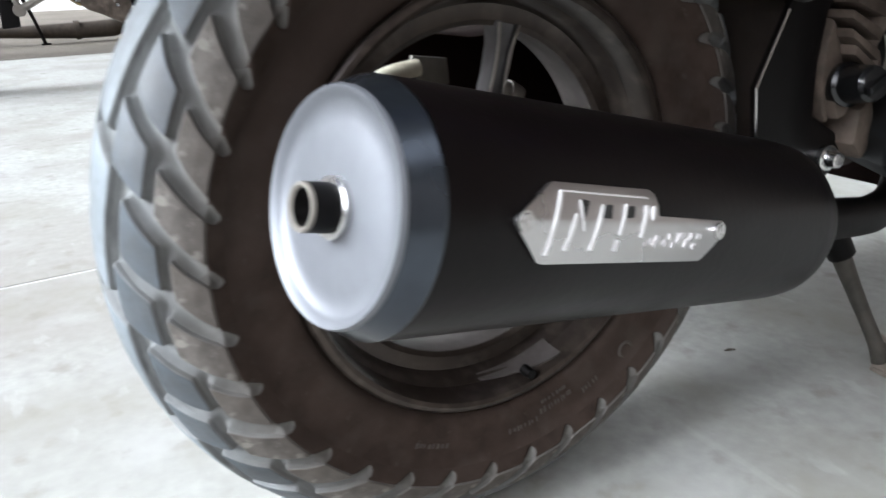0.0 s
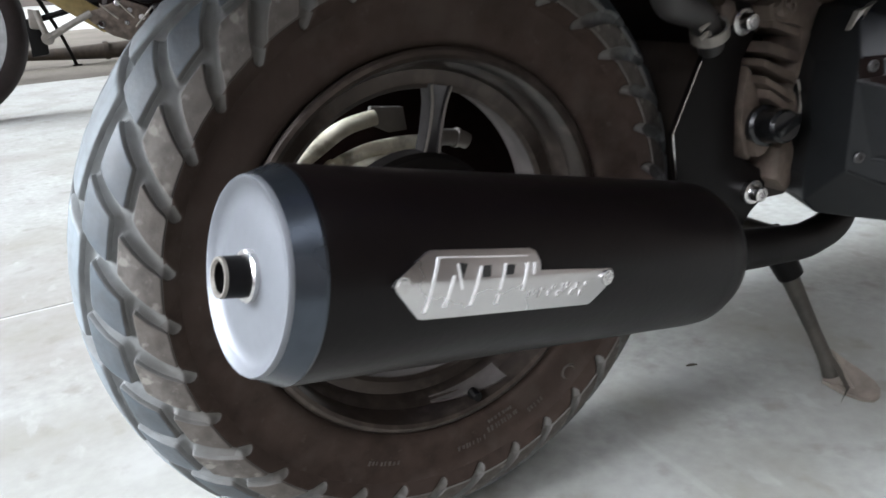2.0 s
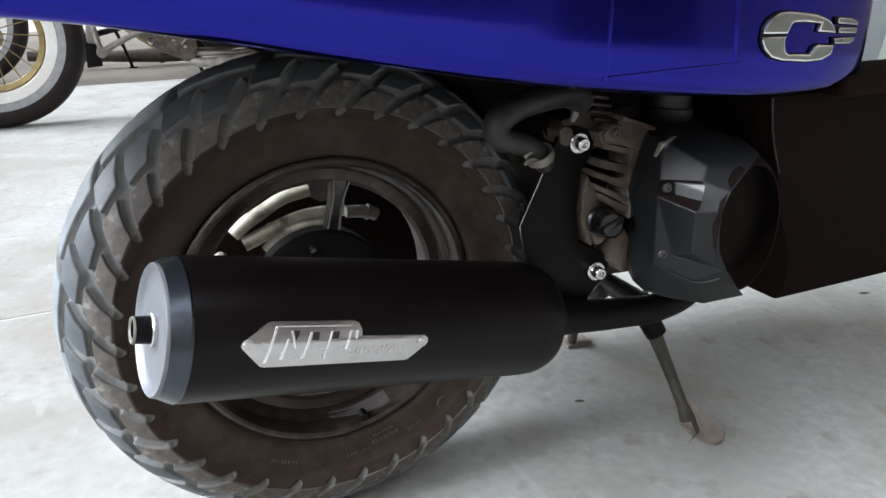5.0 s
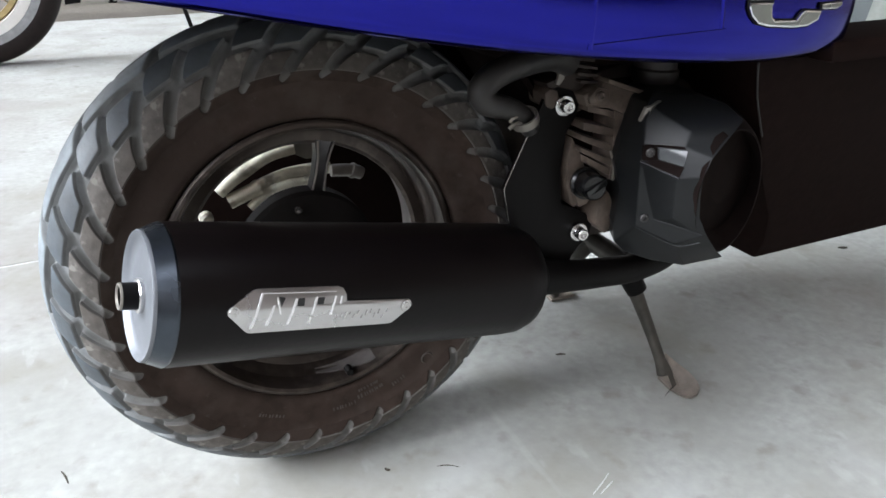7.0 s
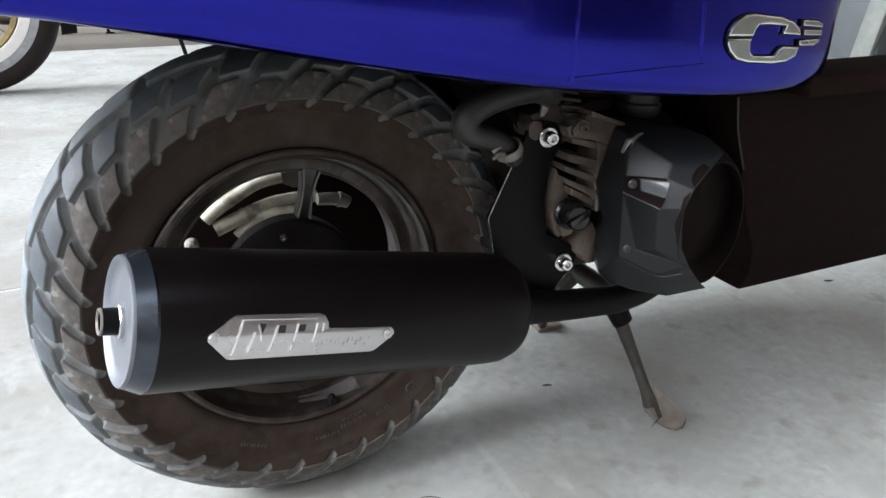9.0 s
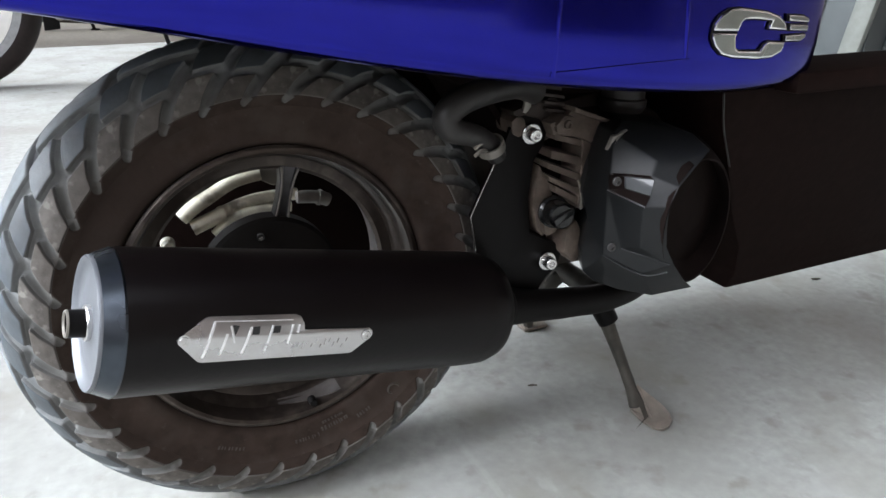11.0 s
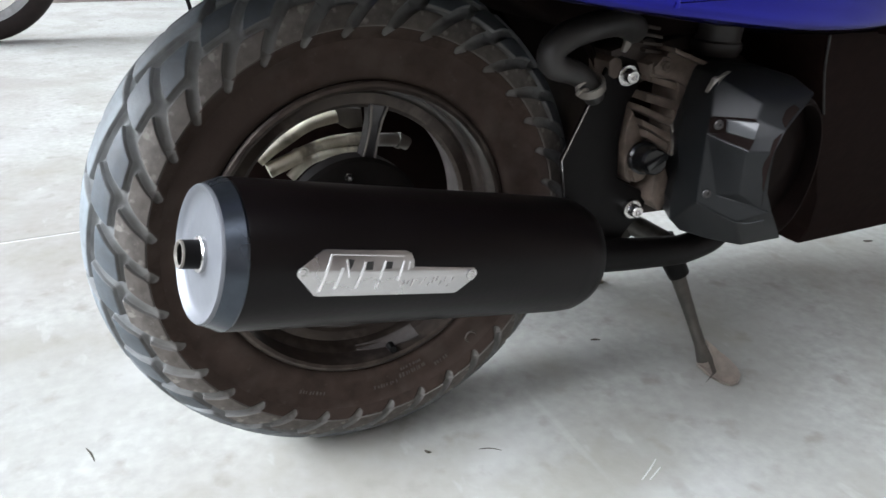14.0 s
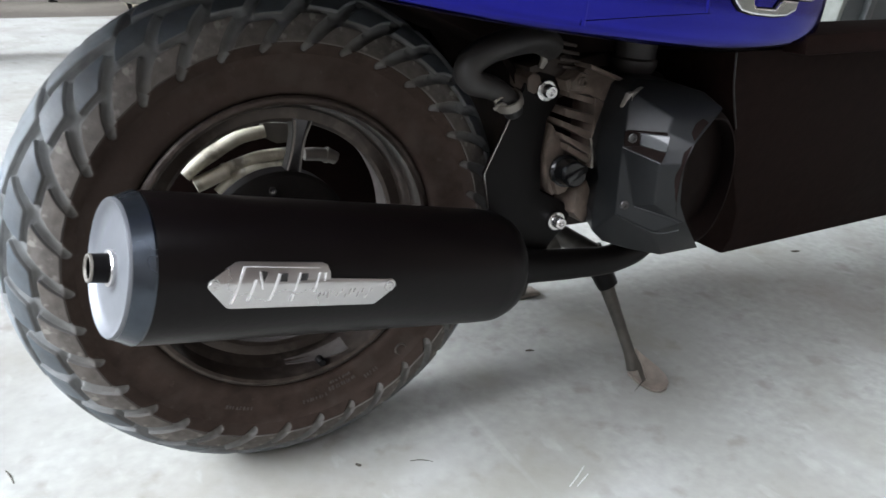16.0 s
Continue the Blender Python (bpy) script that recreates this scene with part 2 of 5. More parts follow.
def part(name, bm, mat, parent, label="", smooth=True, angle=35):
    ob = new(name, mesh_from(name, bm, mat, smooth, angle))
    ob.parent = parent
    if label:
        ob["label"] = label
    return ob


def thing(name, label, category, m=None, kind="", group=""):
    ob = new(name)
    ob.empty_display_size = 0.1
    if m is not None:
        ob.matrix_world = m
    return tagged(ob, label, category, group, kind)


def frame_of(axis):
    """Two directions square to axis: the first as level as can be, the second upward."""
    a = Vector(axis).normalized()
    ref = Vector((0, 0, 1)) if abs(a.z) < 0.95 else Vector((1, 0, 0))
    u = a.cross(ref).normalized()
    return a, u, u.cross(a).normalized()


def add_revolved(bm, profile, origin, axis, seg=64, closed=False):
    """Turns (s, r) pairs round an axis. closed: the profile is a ring."""
    a, u, w = frame_of(axis)
    o = Vector(origin)
    rings = []
    for s, r in profile:
        if r < 1e-6:
            rings.append([bm.verts.new(o + a * s)])
        else:
            rings.append([bm.verts.new(o + a * s + (u * math.cos(k * 2 * math.pi / seg) + w * math.sin(k * 2 * math.pi / seg)) * r) for k in range(seg)])
    pairs = list(zip(rings, rings[1:]))
    if closed:
        pairs.append((rings[-1], rings[0]))
    for p, q in pairs:
        for k in range(seg):
            j = (k + 1) % seg
            if len(p) == 1 and len(q) == 1:
                continue
            if len(p) == 1:
                bm.faces.new((p[0], q[k], q[j]))
            elif len(q) == 1:
                bm.faces.new((p[k], p[j], q[0]))
            else:
                bm.faces.new((p[k], p[j], q[j], q[k]))
    return bm


def revolved(profile, origin, axis, seg=64, closed=False):
    return add_revolved(bmesh.new(), profile, origin, axis, seg, closed)


def smooth_path(pts, steps=6):
    pts = [Vector(p) for p in pts]
    out = []
    for i in range(len(pts) - 1):
        p0, p1, p2, p3 = pts[max(i - 1, 0)], pts[i], pts[i + 1], pts[min(i + 2, len(pts) - 1)]
        for k in range(steps):
            t = k / steps
            out.append(0.5 * ((2 * p1) + (p2 - p0) * t + (2 * p0 - 5 * p1 + 4 * p2 - p3) * t * t + (3 * p1 - p0 - 3 * p2 + p3) * t ** 3))
    out.append(pts[-1])
    return out


def add_tube(bm, pts, radius, seg=14, flat=1.0, steps=6):
    """A round bar along a smooth path; radius may be a list of one value a point. flat squeezes it upward."""
    path = smooth_path(pts, steps) if len(pts) > 2 else [Vector(p) for p in pts]
    n = len(path)
    rings = []
    prev = None
    for i, p in enumerate(path):
        d = (path[min(i + 1, n - 1)] - path[max(i - 1, 0)]).normalized()
        if prev is None:
            _, u, w = frame_of(d)
        else:
            u = (prev - d * prev.dot(d)).normalized()
            w = u.cross(d).normalized()
        prev = u
        if isinstance(radius, (list, tuple)):
            f = i / (n - 1) * (len(radius) - 1)
            k = min(int(f), len(radius) - 2)
            r = radius[k] + (radius[k + 1] - radius[k]) * (f - k)
        else:
            r = radius
        rings.append([bm.verts.new(p + u * math.cos(a) * r + w * math.sin(a) * r * flat) for a in (2 * math.pi * j / seg for j in range(seg))])
    for p, q in zip(rings, rings[1:]):
        for k in range(seg):
            bm.faces.new((p[k], p[(k + 1) % seg], q[(k + 1) % seg], q[k]))
    bm.faces.new(rings[0])
    bm.faces.new(rings[-1])
    return bm


def tube(pts, radius, seg=14, flat=1.0, steps=6):
    return add_tube(bmesh.new(), pts, radius, seg, flat, steps)


def soften(bm, width, segments=2):
    if width > 0:
        bmesh.ops.bevel(bm, geom=[e for e in bm.edges if len(e.link_faces) == 2 and e.calc_face_angle(0) > 0.4], offset=width, segments=segments, affect="EDGES", profile=0.6)
    return bm


def prism(outline, y0, y1, bevel=0.0, place=None):
    """An outline of (x, z) pairs drawn out from y0 to y1, its edges rounded. place: a function (x, y, z) to a point."""
    bm = bmesh.new()
    f = place or (lambda x, y, z: (x, y, z))
    a = [bm.verts.new(f(x, y0, z)) for x, z in outline]
    b = [bm.verts.new(f(x, y1, z)) for x, z in outline]
    bm.faces.new(a)
    bm.faces.new(b[::-1])
    n = len(outline)
    for k in range(n):
        bm.faces.new((a[k], b[k], b[(k + 1) % n], a[(k + 1) % n]))
    bmesh.ops.recalc_face_normals(bm, faces=bm.faces)
    return soften(bm, bevel)


def add_box(bm, centre, size, turn=None):
    m = Matrix.Translation(centre) @ (turn.to_4x4() if turn else Matrix.Identity(4)) @ Matrix.Diagonal((*size, 1))
    bmesh.ops.create_cube(bm, size=1, matrix=m)
    return bm


def box(centre, size, bevel=0.0, turn=None):
    return soften(add_box(bmesh.new(), centre, size, turn), bevel)


def bolt(centre, axis, r=0.008, h=0.006, washer=0.0):
    """A socket-head bolt: washer, domed head and a hollow hexagon."""
    a = Vector(axis).normalized()
    bm = bmesh.new()
    if washer:
        add_revolved(bm, [(0, 0), (0, washer), (0.0018, washer), (0.0018, 0)], centre, axis, 24)
    add_revolved(bm, [(0.0015, 0), (0.0015, r), (h * 0.8, r), (h, r * 0.85), (h, r * 0.5), (h * 0.45, r * 0.45), (h * 0.45, 0)], centre, axis, 18)
    return bm


def loft(sections, cap=True):
    """Joins outlines of equal length, given as lists of points."""
    bm = bmesh.new()
    rings = [[bm.verts.new(p) for p in s] for s in sections]
    n = len(rings[0])
    for p, q in zip(rings, rings[1:]):
        for k in range(n):
            bm.faces.new((p[k], p[(k + 1) % n], q[(k + 1) % n], q[k]))
    if cap:
        bm.faces.new(rings[0])
        bm.faces.new(rings[-1])
    bmesh.ops.recalc_face_normals(bm, faces=bm.faces)
    return bm


# ---- setting: floor, and unseen roofs and walls added to shape the light ----
floor = tagged(new("floor", mesh_from("floor", box((2.0, 6.0, -0.0263), (60, 60, 0.05)), M_JOINT, False)), "grey mortar bed under pale concrete slabs", "floor", kind="structure")


def slab(x0, x1, y0, y1, skew):
    """A pale concrete slab whose long edges run a little askew."""
    def place(x, y, z):
        return (x, y + skew * x, z)
    bm = bmesh.new()
    lo, hi = -0.03, 0.0
    v = [bm.verts.new(place(x, y, z)) for z in (lo, hi) for x, y in ((x0, y0), (x1, y0), (x1, y1), (x0, y1))]
    for q in ((0, 1, 2, 3), (4, 5, 6, 7), (0, 1, 5, 4), (1, 2, 6, 5), (2, 3, 7, 6), (3, 0, 4, 7)):
        bm.faces.new([v[k] for k in q])
    bmesh.ops.recalc_face_normals(bm, faces=bm.faces)
    return soften(bm, 0.0012)


# The third slab is a darker tan than its neighbours.
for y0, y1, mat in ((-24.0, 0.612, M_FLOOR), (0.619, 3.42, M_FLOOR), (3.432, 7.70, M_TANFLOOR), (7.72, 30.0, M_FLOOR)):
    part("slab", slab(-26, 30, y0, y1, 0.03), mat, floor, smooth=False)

# Walls and roofs out of view, added to hold back sky and bounce light.
tagged(new("blocker_wall_side", mesh_from("blocker_wall_side", box((3.6, 0.5, 1.4), (0.2, 8.0, 2.8)), M_BLOCKER, False)), "unseen dark wall added to darken light and reflections on the right", "wall", kind="structure")
tagged(new("blocker_wall_front", mesh_from("blocker_wall_front", box((3.5, -3.6, 1.4), (3.0, 0.2, 2.8)), M_BLOCKER, False)), "unseen dark wall added to hold back front light", "wall", kind="structure")
tagged(new("blocker_wall_back", mesh_from("blocker_wall_back", box((-0.5, 19.0, 3.0), (30.0, 0.2, 6.0)), M_BLOCKER, False)), "unseen dark wall added to block low sky behind", "wall", kind="structure")
tagged(new("blocker_wall_yard", mesh_from("blocker_wall_yard", box((-5.2, 0.0, 1.1), (0.2, 14.0, 2.2)), M_BLOCKER, False)), "unseen dark wall added to block low light from the left", "wall", kind="structure")
tagged(new("blocker_wall_street", mesh_from("blocker_wall_street", box((-0.6, -6.6, 2.6), (9.0, 0.2, 5.2)), M_BLOCKER, False)), "unseen dark wall added to hold back front light", "wall", kind="structure")
tagged(new("ceiling", mesh_from("ceiling", box((1.05, 3.50, 2.85), (5.9, 9.0, 0.1)), M_BLOCKER, False)), "unseen roof added to block high sky light", "ceiling", kind="structure")
tagged(new("blocker_roof_porch", mesh_from("blocker_roof_porch", box((1.25, -2.85, 2.85), (5.5, 1.52, 0.1)), M_BLOCKER, False)), "unseen roof added to narrow the front sky light", "ceiling", kind="structure")
tagged(new("blocker_roof_corner", mesh_from("blocker_roof_corner", box((2.55, -1.55, 2.85), (2.9, 1.07, 0.1)), M_BLOCKER, False)), "unseen roof added to darken the right side", "ceiling", kind="structure")


# ---- the blue scooter ----
scooter = thing("scooter", "blue scooter with a dusty knobbly rear tyre parked on its stand", "scooter", pose(0, 0, 0, -1.0, 0, 0))
AXLE = Vector((0, -0.012, 0.228))

# rear tyre
R_RING, R_HIGH, R_WIDE, DEPTH = 0.1645, 0.0650, 0.0560, 0.0070
FLANK_IN = 0.062  # how the flank draws in under the shoulder


def tread_point(s, lift):
    """The place on the tread's arc: s runs from -1 to 1 between the shoulders; gives (y, r)."""
    a = s * radians(70)
    tuck = math.copysign(FLANK_IN * max(abs(s) - 1.03, 0.0), s)
    return (R_WIDE + lift) * math.sin(a) - tuck, R_RING + (R_HIGH + lift) * math.cos(a)


UNDER = [(1.16, 0.0), (1.12, -0.0045), (1.04, -DEPTH - 0.002)]
crown = [tread_point(s, d) for s, d in UNDER] + [tread_point(k / 8, -DEPTH - 0.002) for k in range(8, -9, -1)] + [tread_point(-s, d) for s, d in UNDER[::-1]]
side = [(0.0456, 0.1715), (0.0438, 0.1660), (0.0430, 0.1580), (0.0424, 0.1500), (0.0414, 0.1450), (0.0392, 0.1420), (0.0360, 0.1405), (0.0320, 0.1390), (0.0300, 0.132)]
profile = side[::-1] + crown + [(-y, r) for y, r in side]
tyre = part("tyre", revolved(profile, AXLE, (0, 1, 0), 136, closed=True), M_RUBBER, scooter, "dusty dark brown rubber tyre with knobbly tread", angle=60)

PERIODS = 17
STEP = 2 * math.pi / (2 * PERIODS)
ACROSS, ALONG = 0.0733, 0.0416  # metres for one unit across and for one pitch along
TURN = 2.18  # pitches by which the pattern stands turned
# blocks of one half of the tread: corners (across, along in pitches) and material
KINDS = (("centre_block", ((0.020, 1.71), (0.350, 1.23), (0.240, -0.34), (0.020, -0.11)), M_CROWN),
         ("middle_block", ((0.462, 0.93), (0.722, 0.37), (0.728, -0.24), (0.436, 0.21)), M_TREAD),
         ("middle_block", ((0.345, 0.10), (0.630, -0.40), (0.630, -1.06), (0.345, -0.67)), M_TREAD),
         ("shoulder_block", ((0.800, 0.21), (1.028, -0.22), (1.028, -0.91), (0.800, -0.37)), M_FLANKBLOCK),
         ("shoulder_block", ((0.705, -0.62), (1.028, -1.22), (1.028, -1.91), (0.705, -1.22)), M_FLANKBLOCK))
# where the slanting grooves run out on the flank: across and along of the mouth and of the end
RUN_OUTS = (((0.940, -0.88), (1.085, -1.21)), ((0.940, -1.88), (1.085, -2.21)))
RUN_WIDE = 0.0051
ROUND = 0.15
STOPS = [-1, -1 + ROUND / 3, -1 + ROUND * 2 / 3, -1 + ROUND, -0.33, 0, 0.33, 1 - ROUND, 1 - ROUND * 2 / 3, 1 - ROUND / 3, 1]


def block_place(corners, u, v, grow=1.0):
    """A point of a block whose corners are rounded; u and v run from -1 to 1."""
    a, b = (abs(u) - 1 + ROUND) / ROUND, (abs(v) - 1 + ROUND) / ROUND
    if a > 0 and b > 0:
        k = max(a, b) / math.hypot(a, b)
        u, v = math.copysign(1 - ROUND + ROUND * a * k, u), math.copysign(1 - ROUND + ROUND * b * k, v)
    t, q = 0.5 + u * grow / 2, 0.5 + v * grow / 2
    (s0, p0), (s1, p1), (s2, p2), (s3, p3) = corners
    bow = 0.03 * (1 - (2 * t - 1) ** 2)
    return ((s0 + (s1 - s0) * t) * (1 - q) + (s3 + (s2 - s3) * t) * q, (p0 + (p1 - p0) * t) * (1 - q) + (p3 + (p2 - p3) * t) * q - bow)


def rim_of(n):
    return [(i, 0) for i in range(n)] + [(n, j) for j in range(n)] + [(i, n) for i in range(n, 0, -1)] + [(0, j) for j in range(n, 0, -1)]


def block_mesh(name, corners, sgn, mat):
    """A tread block with rounded corners and a worn edge, its foot sunk in the groove."""
    bm = bmesh.new()
    n = len(STOPS) - 1

    def vert(i, j, grow, lift):
        s, p = block_place(corners, STOPS[i], STOPS[j], grow)
        y, r = tread_point(s * sgn, lift)
        return bm.verts.new((-r * math.cos(p * STEP), -y, r * math.sin(p * STEP)))
    top = [[vert(i, j, 0.92, 0.0) for j in range(n + 1)] for i in range(n + 1)]
    for i in range(n):
        for j in range(n):
            bm.faces.new((top[i][j], top[i][j + 1], top[i + 1][j + 1], top[i + 1][j]))
    ring = rim_of(n)
    up = [top[i][j] for i, j in ring]
    for grow, lift in ((0.965, -0.0002), (1.0, -0.0011), (1.04, -0.0046)):
        low = [vert(i, j, grow, lift) for i, j in ring]
        for k in range(len(ring)):
            f = bm.faces.new((up[k - 1], up[k], low[k], low[k - 1]))
            f.material_index = 1 if lift < -0.001 else 0
        up = low
    me = mesh_from(name, bm, mat, True, 50)
    me.materials.append(M_GROOVE)
    return me


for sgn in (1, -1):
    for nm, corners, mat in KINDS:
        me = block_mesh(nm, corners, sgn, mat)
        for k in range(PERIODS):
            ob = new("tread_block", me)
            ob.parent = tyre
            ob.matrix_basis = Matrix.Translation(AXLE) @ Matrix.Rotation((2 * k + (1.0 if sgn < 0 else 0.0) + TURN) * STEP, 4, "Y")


def segment_distance(x, y, a, b):
    ax, ay, bx, by = a[0] * ACROSS, a[1] * ALONG, b[0] * ACROSS, b[1] * ALONG
    t = np.clip(((x - ax) * (bx - ax) + (y - ay) * (by - ay)) / ((bx - ax) ** 2 + (by - ay) ** 2), 0, 1)
    return np.hypot(x - ax - t * (bx - ax), y - ay - t * (by - ay)), t


def bed_lift(s, p):
    """The height of the moulded bed between the blocks: hollow grooves that run out on the flanks."""
    x, y = s * ACROSS, p * ALONG
    far, ends = np.full(s.shape, 1.0), np.full(s.shape, -1.0)
    flank = np.maximum((1.035 - np.abs(s)) * ACROSS, 0)
    for sgn in (1, -1):
        for turn in range(-4, 6, 2):
            shift = turn + (1.0 if sgn < 0 else 0.0)
            for _, corners, _ in KINDS:
                line = [block_place(corners, STOPS[i], STOPS[j]) for i, j in rim_of(len(STOPS) - 1)]
                line = [(a * sgn, b + shift) for a, b in line]
                inside = np.zeros(s.shape, bool)
                for a, b in zip(line, line[1:] + line[:1]):
                    far = np.minimum(far, segment_distance(x, y, a, b)[0])
                    if a[1] != b[1]:
                        inside ^= ((p < a[1]) != (p < b[1])) & (s < a[0] + (p - a[1]) / (b[1] - a[1]) * (b[0] - a[0]))
                far[inside] = 0
            for (a0, a1), (b0, b1) in RUN_OUTS:
                d, t = segment_distance(x, y, (a0 * sgn, a1 + shift), (b0 * sgn, b1 + shift))
                ends = np.maximum(ends, RUN_WIDE - 0.0010 * t - d)
    flank = np.where(ends > 0, np.maximum(flank, ends), flank)
    deep = np.clip(np.minimum(far, flank) / 0.0046, 0, 1)
    deep = 1 - (1 - deep) ** 2
    edge = np.abs(s)
    base = np.where(edge > 1.035, -0.0010 * (1.16 - edge) / 0.125, np.interp(edge, (0.98, 1.035), (-0.0026, -0.0010)))
    low = -DEPTH + 0.0042 * np.clip((edge - 0.9) / 0.22, 0, 1)
    return base + (low - base) * deep


def groove_bed():
    cols = 60
    across = np.concatenate((np.linspace(-1.16, -1.03, 9), np.linspace(-1.03, 1.03, 122)[1:-1], np.linspace(1.03, 1.16, 9)))
    rows = len(across)
    s, p = np.meshgrid(across, np.arange(cols) * 2 / cols, indexing="ij")
    lift = bed_lift(s, p)
    a = s * radians(70)
    yy, rr = (R_WIDE + lift) * np.sin(a) - np.sign(s) * FLANK_IN * np.maximum(np.abs(s) - 1.03, 0), R_RING + (R_HIGH + lift) * np.cos(a)
    points, total = [], cols * PERIODS
    for k in range(PERIODS):
        ang = (p + 2 * k + TURN) * STEP
        points.append(np.stack((-rr * np.cos(ang), -yy, rr * np.sin(ang)), -1))
    points = np.concatenate(points, 1)
    index = np.arange(rows * total).reshape(rows, total)
    nxt = np.roll(index, -1, 1)
    faces = np.stack((index[:-1], nxt[:-1], nxt[1:], index[1:]), -1).reshape(-1, 4)
    bare = np.repeat(np.abs(across[:-1] + across[1:]) / 2 > 1.03, total)
    me = bpy.data.meshes.new("groove_bed")
    me.from_pydata(points.reshape(-1, 3).tolist(), [], faces.tolist())
    me.materials.append(M_GROOVE)
    me.materials.append(M_RUBBER)
    me.polygons.foreach_set("material_index", bare.astype(np.int32))
    me.polygons.foreach_set("use_smooth", np.ones(len(faces), bool))
    me.update()
    return me


def groove_end(run, sgn):
    """The dusty round end of a slanting groove, lying in the hollow that it leaves on the flank."""
    (a0, a1), (b0, b1) = run
    ts, qs = np.linspace(0.5, 1.0, 9), np.linspace(-1, 1, 9)
    dx, dy = (b0 - a0) * ACROSS, (b1 - a1) * ALONG
    long = math.hypot(dx, dy)
    ux, uy = dx / long, dy / long
    pts = []
    for t in list(ts) + [1 + (RUN_WIDE - 0.0015) / long * k for k in (0.4, 0.75, 0.95)]:
        over = max(0.0, t - 1) * long
        w = math.sqrt(max(0.0, (RUN_WIDE - 0.0015) ** 2 - over ** 2)) if over else RUN_WIDE - 0.0005 - 0.0010 * t
        pts.append([((a0 * ACROSS + ux * long * t - uy * q * w) / ACROSS, (a1 * ALONG + uy * long * t + ux * q * w) / ALONG) for q in qs])
    pts = np.array(pts)
    lift = bed_lift(pts[..., 0] * sgn, pts[..., 1] + (1.0 if sgn < 0 else 0.0)) + 0.0004
    bm = bmesh.new()
    grid = []
    for row, up in zip(pts, lift):
        line = []
        for (s, p), h in zip(row, up):
            y, r = tread_point(s * sgn, h)
            line.append(bm.verts.new((-r * math.cos(p * STEP), -y, r * math.sin(p * STEP))))
        grid.append(line)
    for a, b in zip(grid, grid[1:]):
        for k in range(len(a) - 1):
            bm.faces.new((a[k], a[k + 1], b[k + 1], b[k]))
    return mesh_from("groove_end", bm, M_GROOVE, True, 80)


for sgn in (1, -1):
    for run in RUN_OUTS:
        me = groove_end(run, sgn)
        for k in range(PERIODS):
            ob = new("groove_end", me)
            ob.parent = tyre
            ob.matrix_basis = Matrix.Translation(AXLE) @ Matrix.Rotation((2 * k + (1.0 if sgn < 0 else 0.0) + TURN) * STEP, 4, "Y")

bed = new("groove_bed", groove_bed())
bed.parent, bed.location = tyre, AXLE
bed["label"] = "pale dusty moulded bed of the tread grooves"

# moulded bars of lettering on the flank: from and to which angle, radius, height
LETTERING = ((-89.0, -79.5, 0.1605, 0.0045), (-79.0, -68.0, 0.1565, 0.0060), (-78.0, -69.5, 0.1495, 0.0040), (-65.5, -60.0, 0.1630, 0.0060), (-116.0, -107.0, 0.1600, 0.0040))


def flank_mark(ang, r, w, h):
    """A low moulded bar on the flank."""
    c, s = math.cos(radians(ang)), math.sin(radians(ang))
    yy = -float(np.interp(r, (0.150, 0.158, 0.166, 0.1715), (0.0424, 0.0430, 0.0438, 0.0456)))
    turn = Matrix.Rotation(-radians(ang), 3, "Y")
    return box(AXLE + Vector((r * c, yy, r * s)), (h, 0.0005, w), 0.0, turn)


mould = random.Random(5)
for a0, a1, radius, tall in LETTERING:
    at = a0
    while at < a1:
        part("lettering_bar", flank_mark(at, radius + 0.0004 * mould.random(), 0.0008 + 0.0012 * mould.random(), tall * (0.6 + 0.4 * mould.random())), M_SCOOP, tyre)
        at += 0.75 + 0.75 * mould.random()
bm = bmesh.new()
add_revolved(bm, [(-0.0012, 0.0045), (-0.0024, 0.0058), (-0.0012, 0.0072)], AXLE + Vector((0.1070, -0.0425, -0.1266)), (0, 1, 0), 24)
part("balance_mark", bm, M_SCOOP, tyre, "pale ring mark")

# cast rim
rim_profile = [(-0.0374, 0.1392), (-0.0392, 0.1372), (-0.0400, 0.1345), (-0.0385, 0.1318), (-0.0330, 0.1300), (-0.0200, 0.1290), (-0.0160, 0.1262), (-0.0100, 0.1235), (-0.0066, 0.1228),
               (-0.0060, 0.1180), (-0.0064, 0.1130), (-0.0040, 0.1100), (0.0100, 0.1110), (0.0330, 0.1140), (0.0370, 0.1165), (0.0390, 0.1310), (0.0400, 0.1345), (0.0374, 0.1392),
               (0.025, 0.1360), (0.010, 0.1260), (-0.005, 0.1260), (-0.022, 0.1360)]
rim = part("rear_rim", revolved(rim_profile, AXLE, (0, 1, 0), 128, closed=True), M_RIM, scooter, "dusty dark cast wheel rim", angle=18)
part("rim_barrel", revolved([(-0.0034, 0.1096), (0.0100, 0.1105), (0.0330, 0.1134), (0.0362, 0.1160), (0.0362, 0.1168), (0.0325, 0.1145), (0.0100, 0.1114), (-0.0034, 0.1104)], AXLE, (0, 1, 0), 96, closed=True), M_BARREL, rim, "pale dusty inner barrel of the rim", angle=40)
bm = bmesh.new()
pad = []
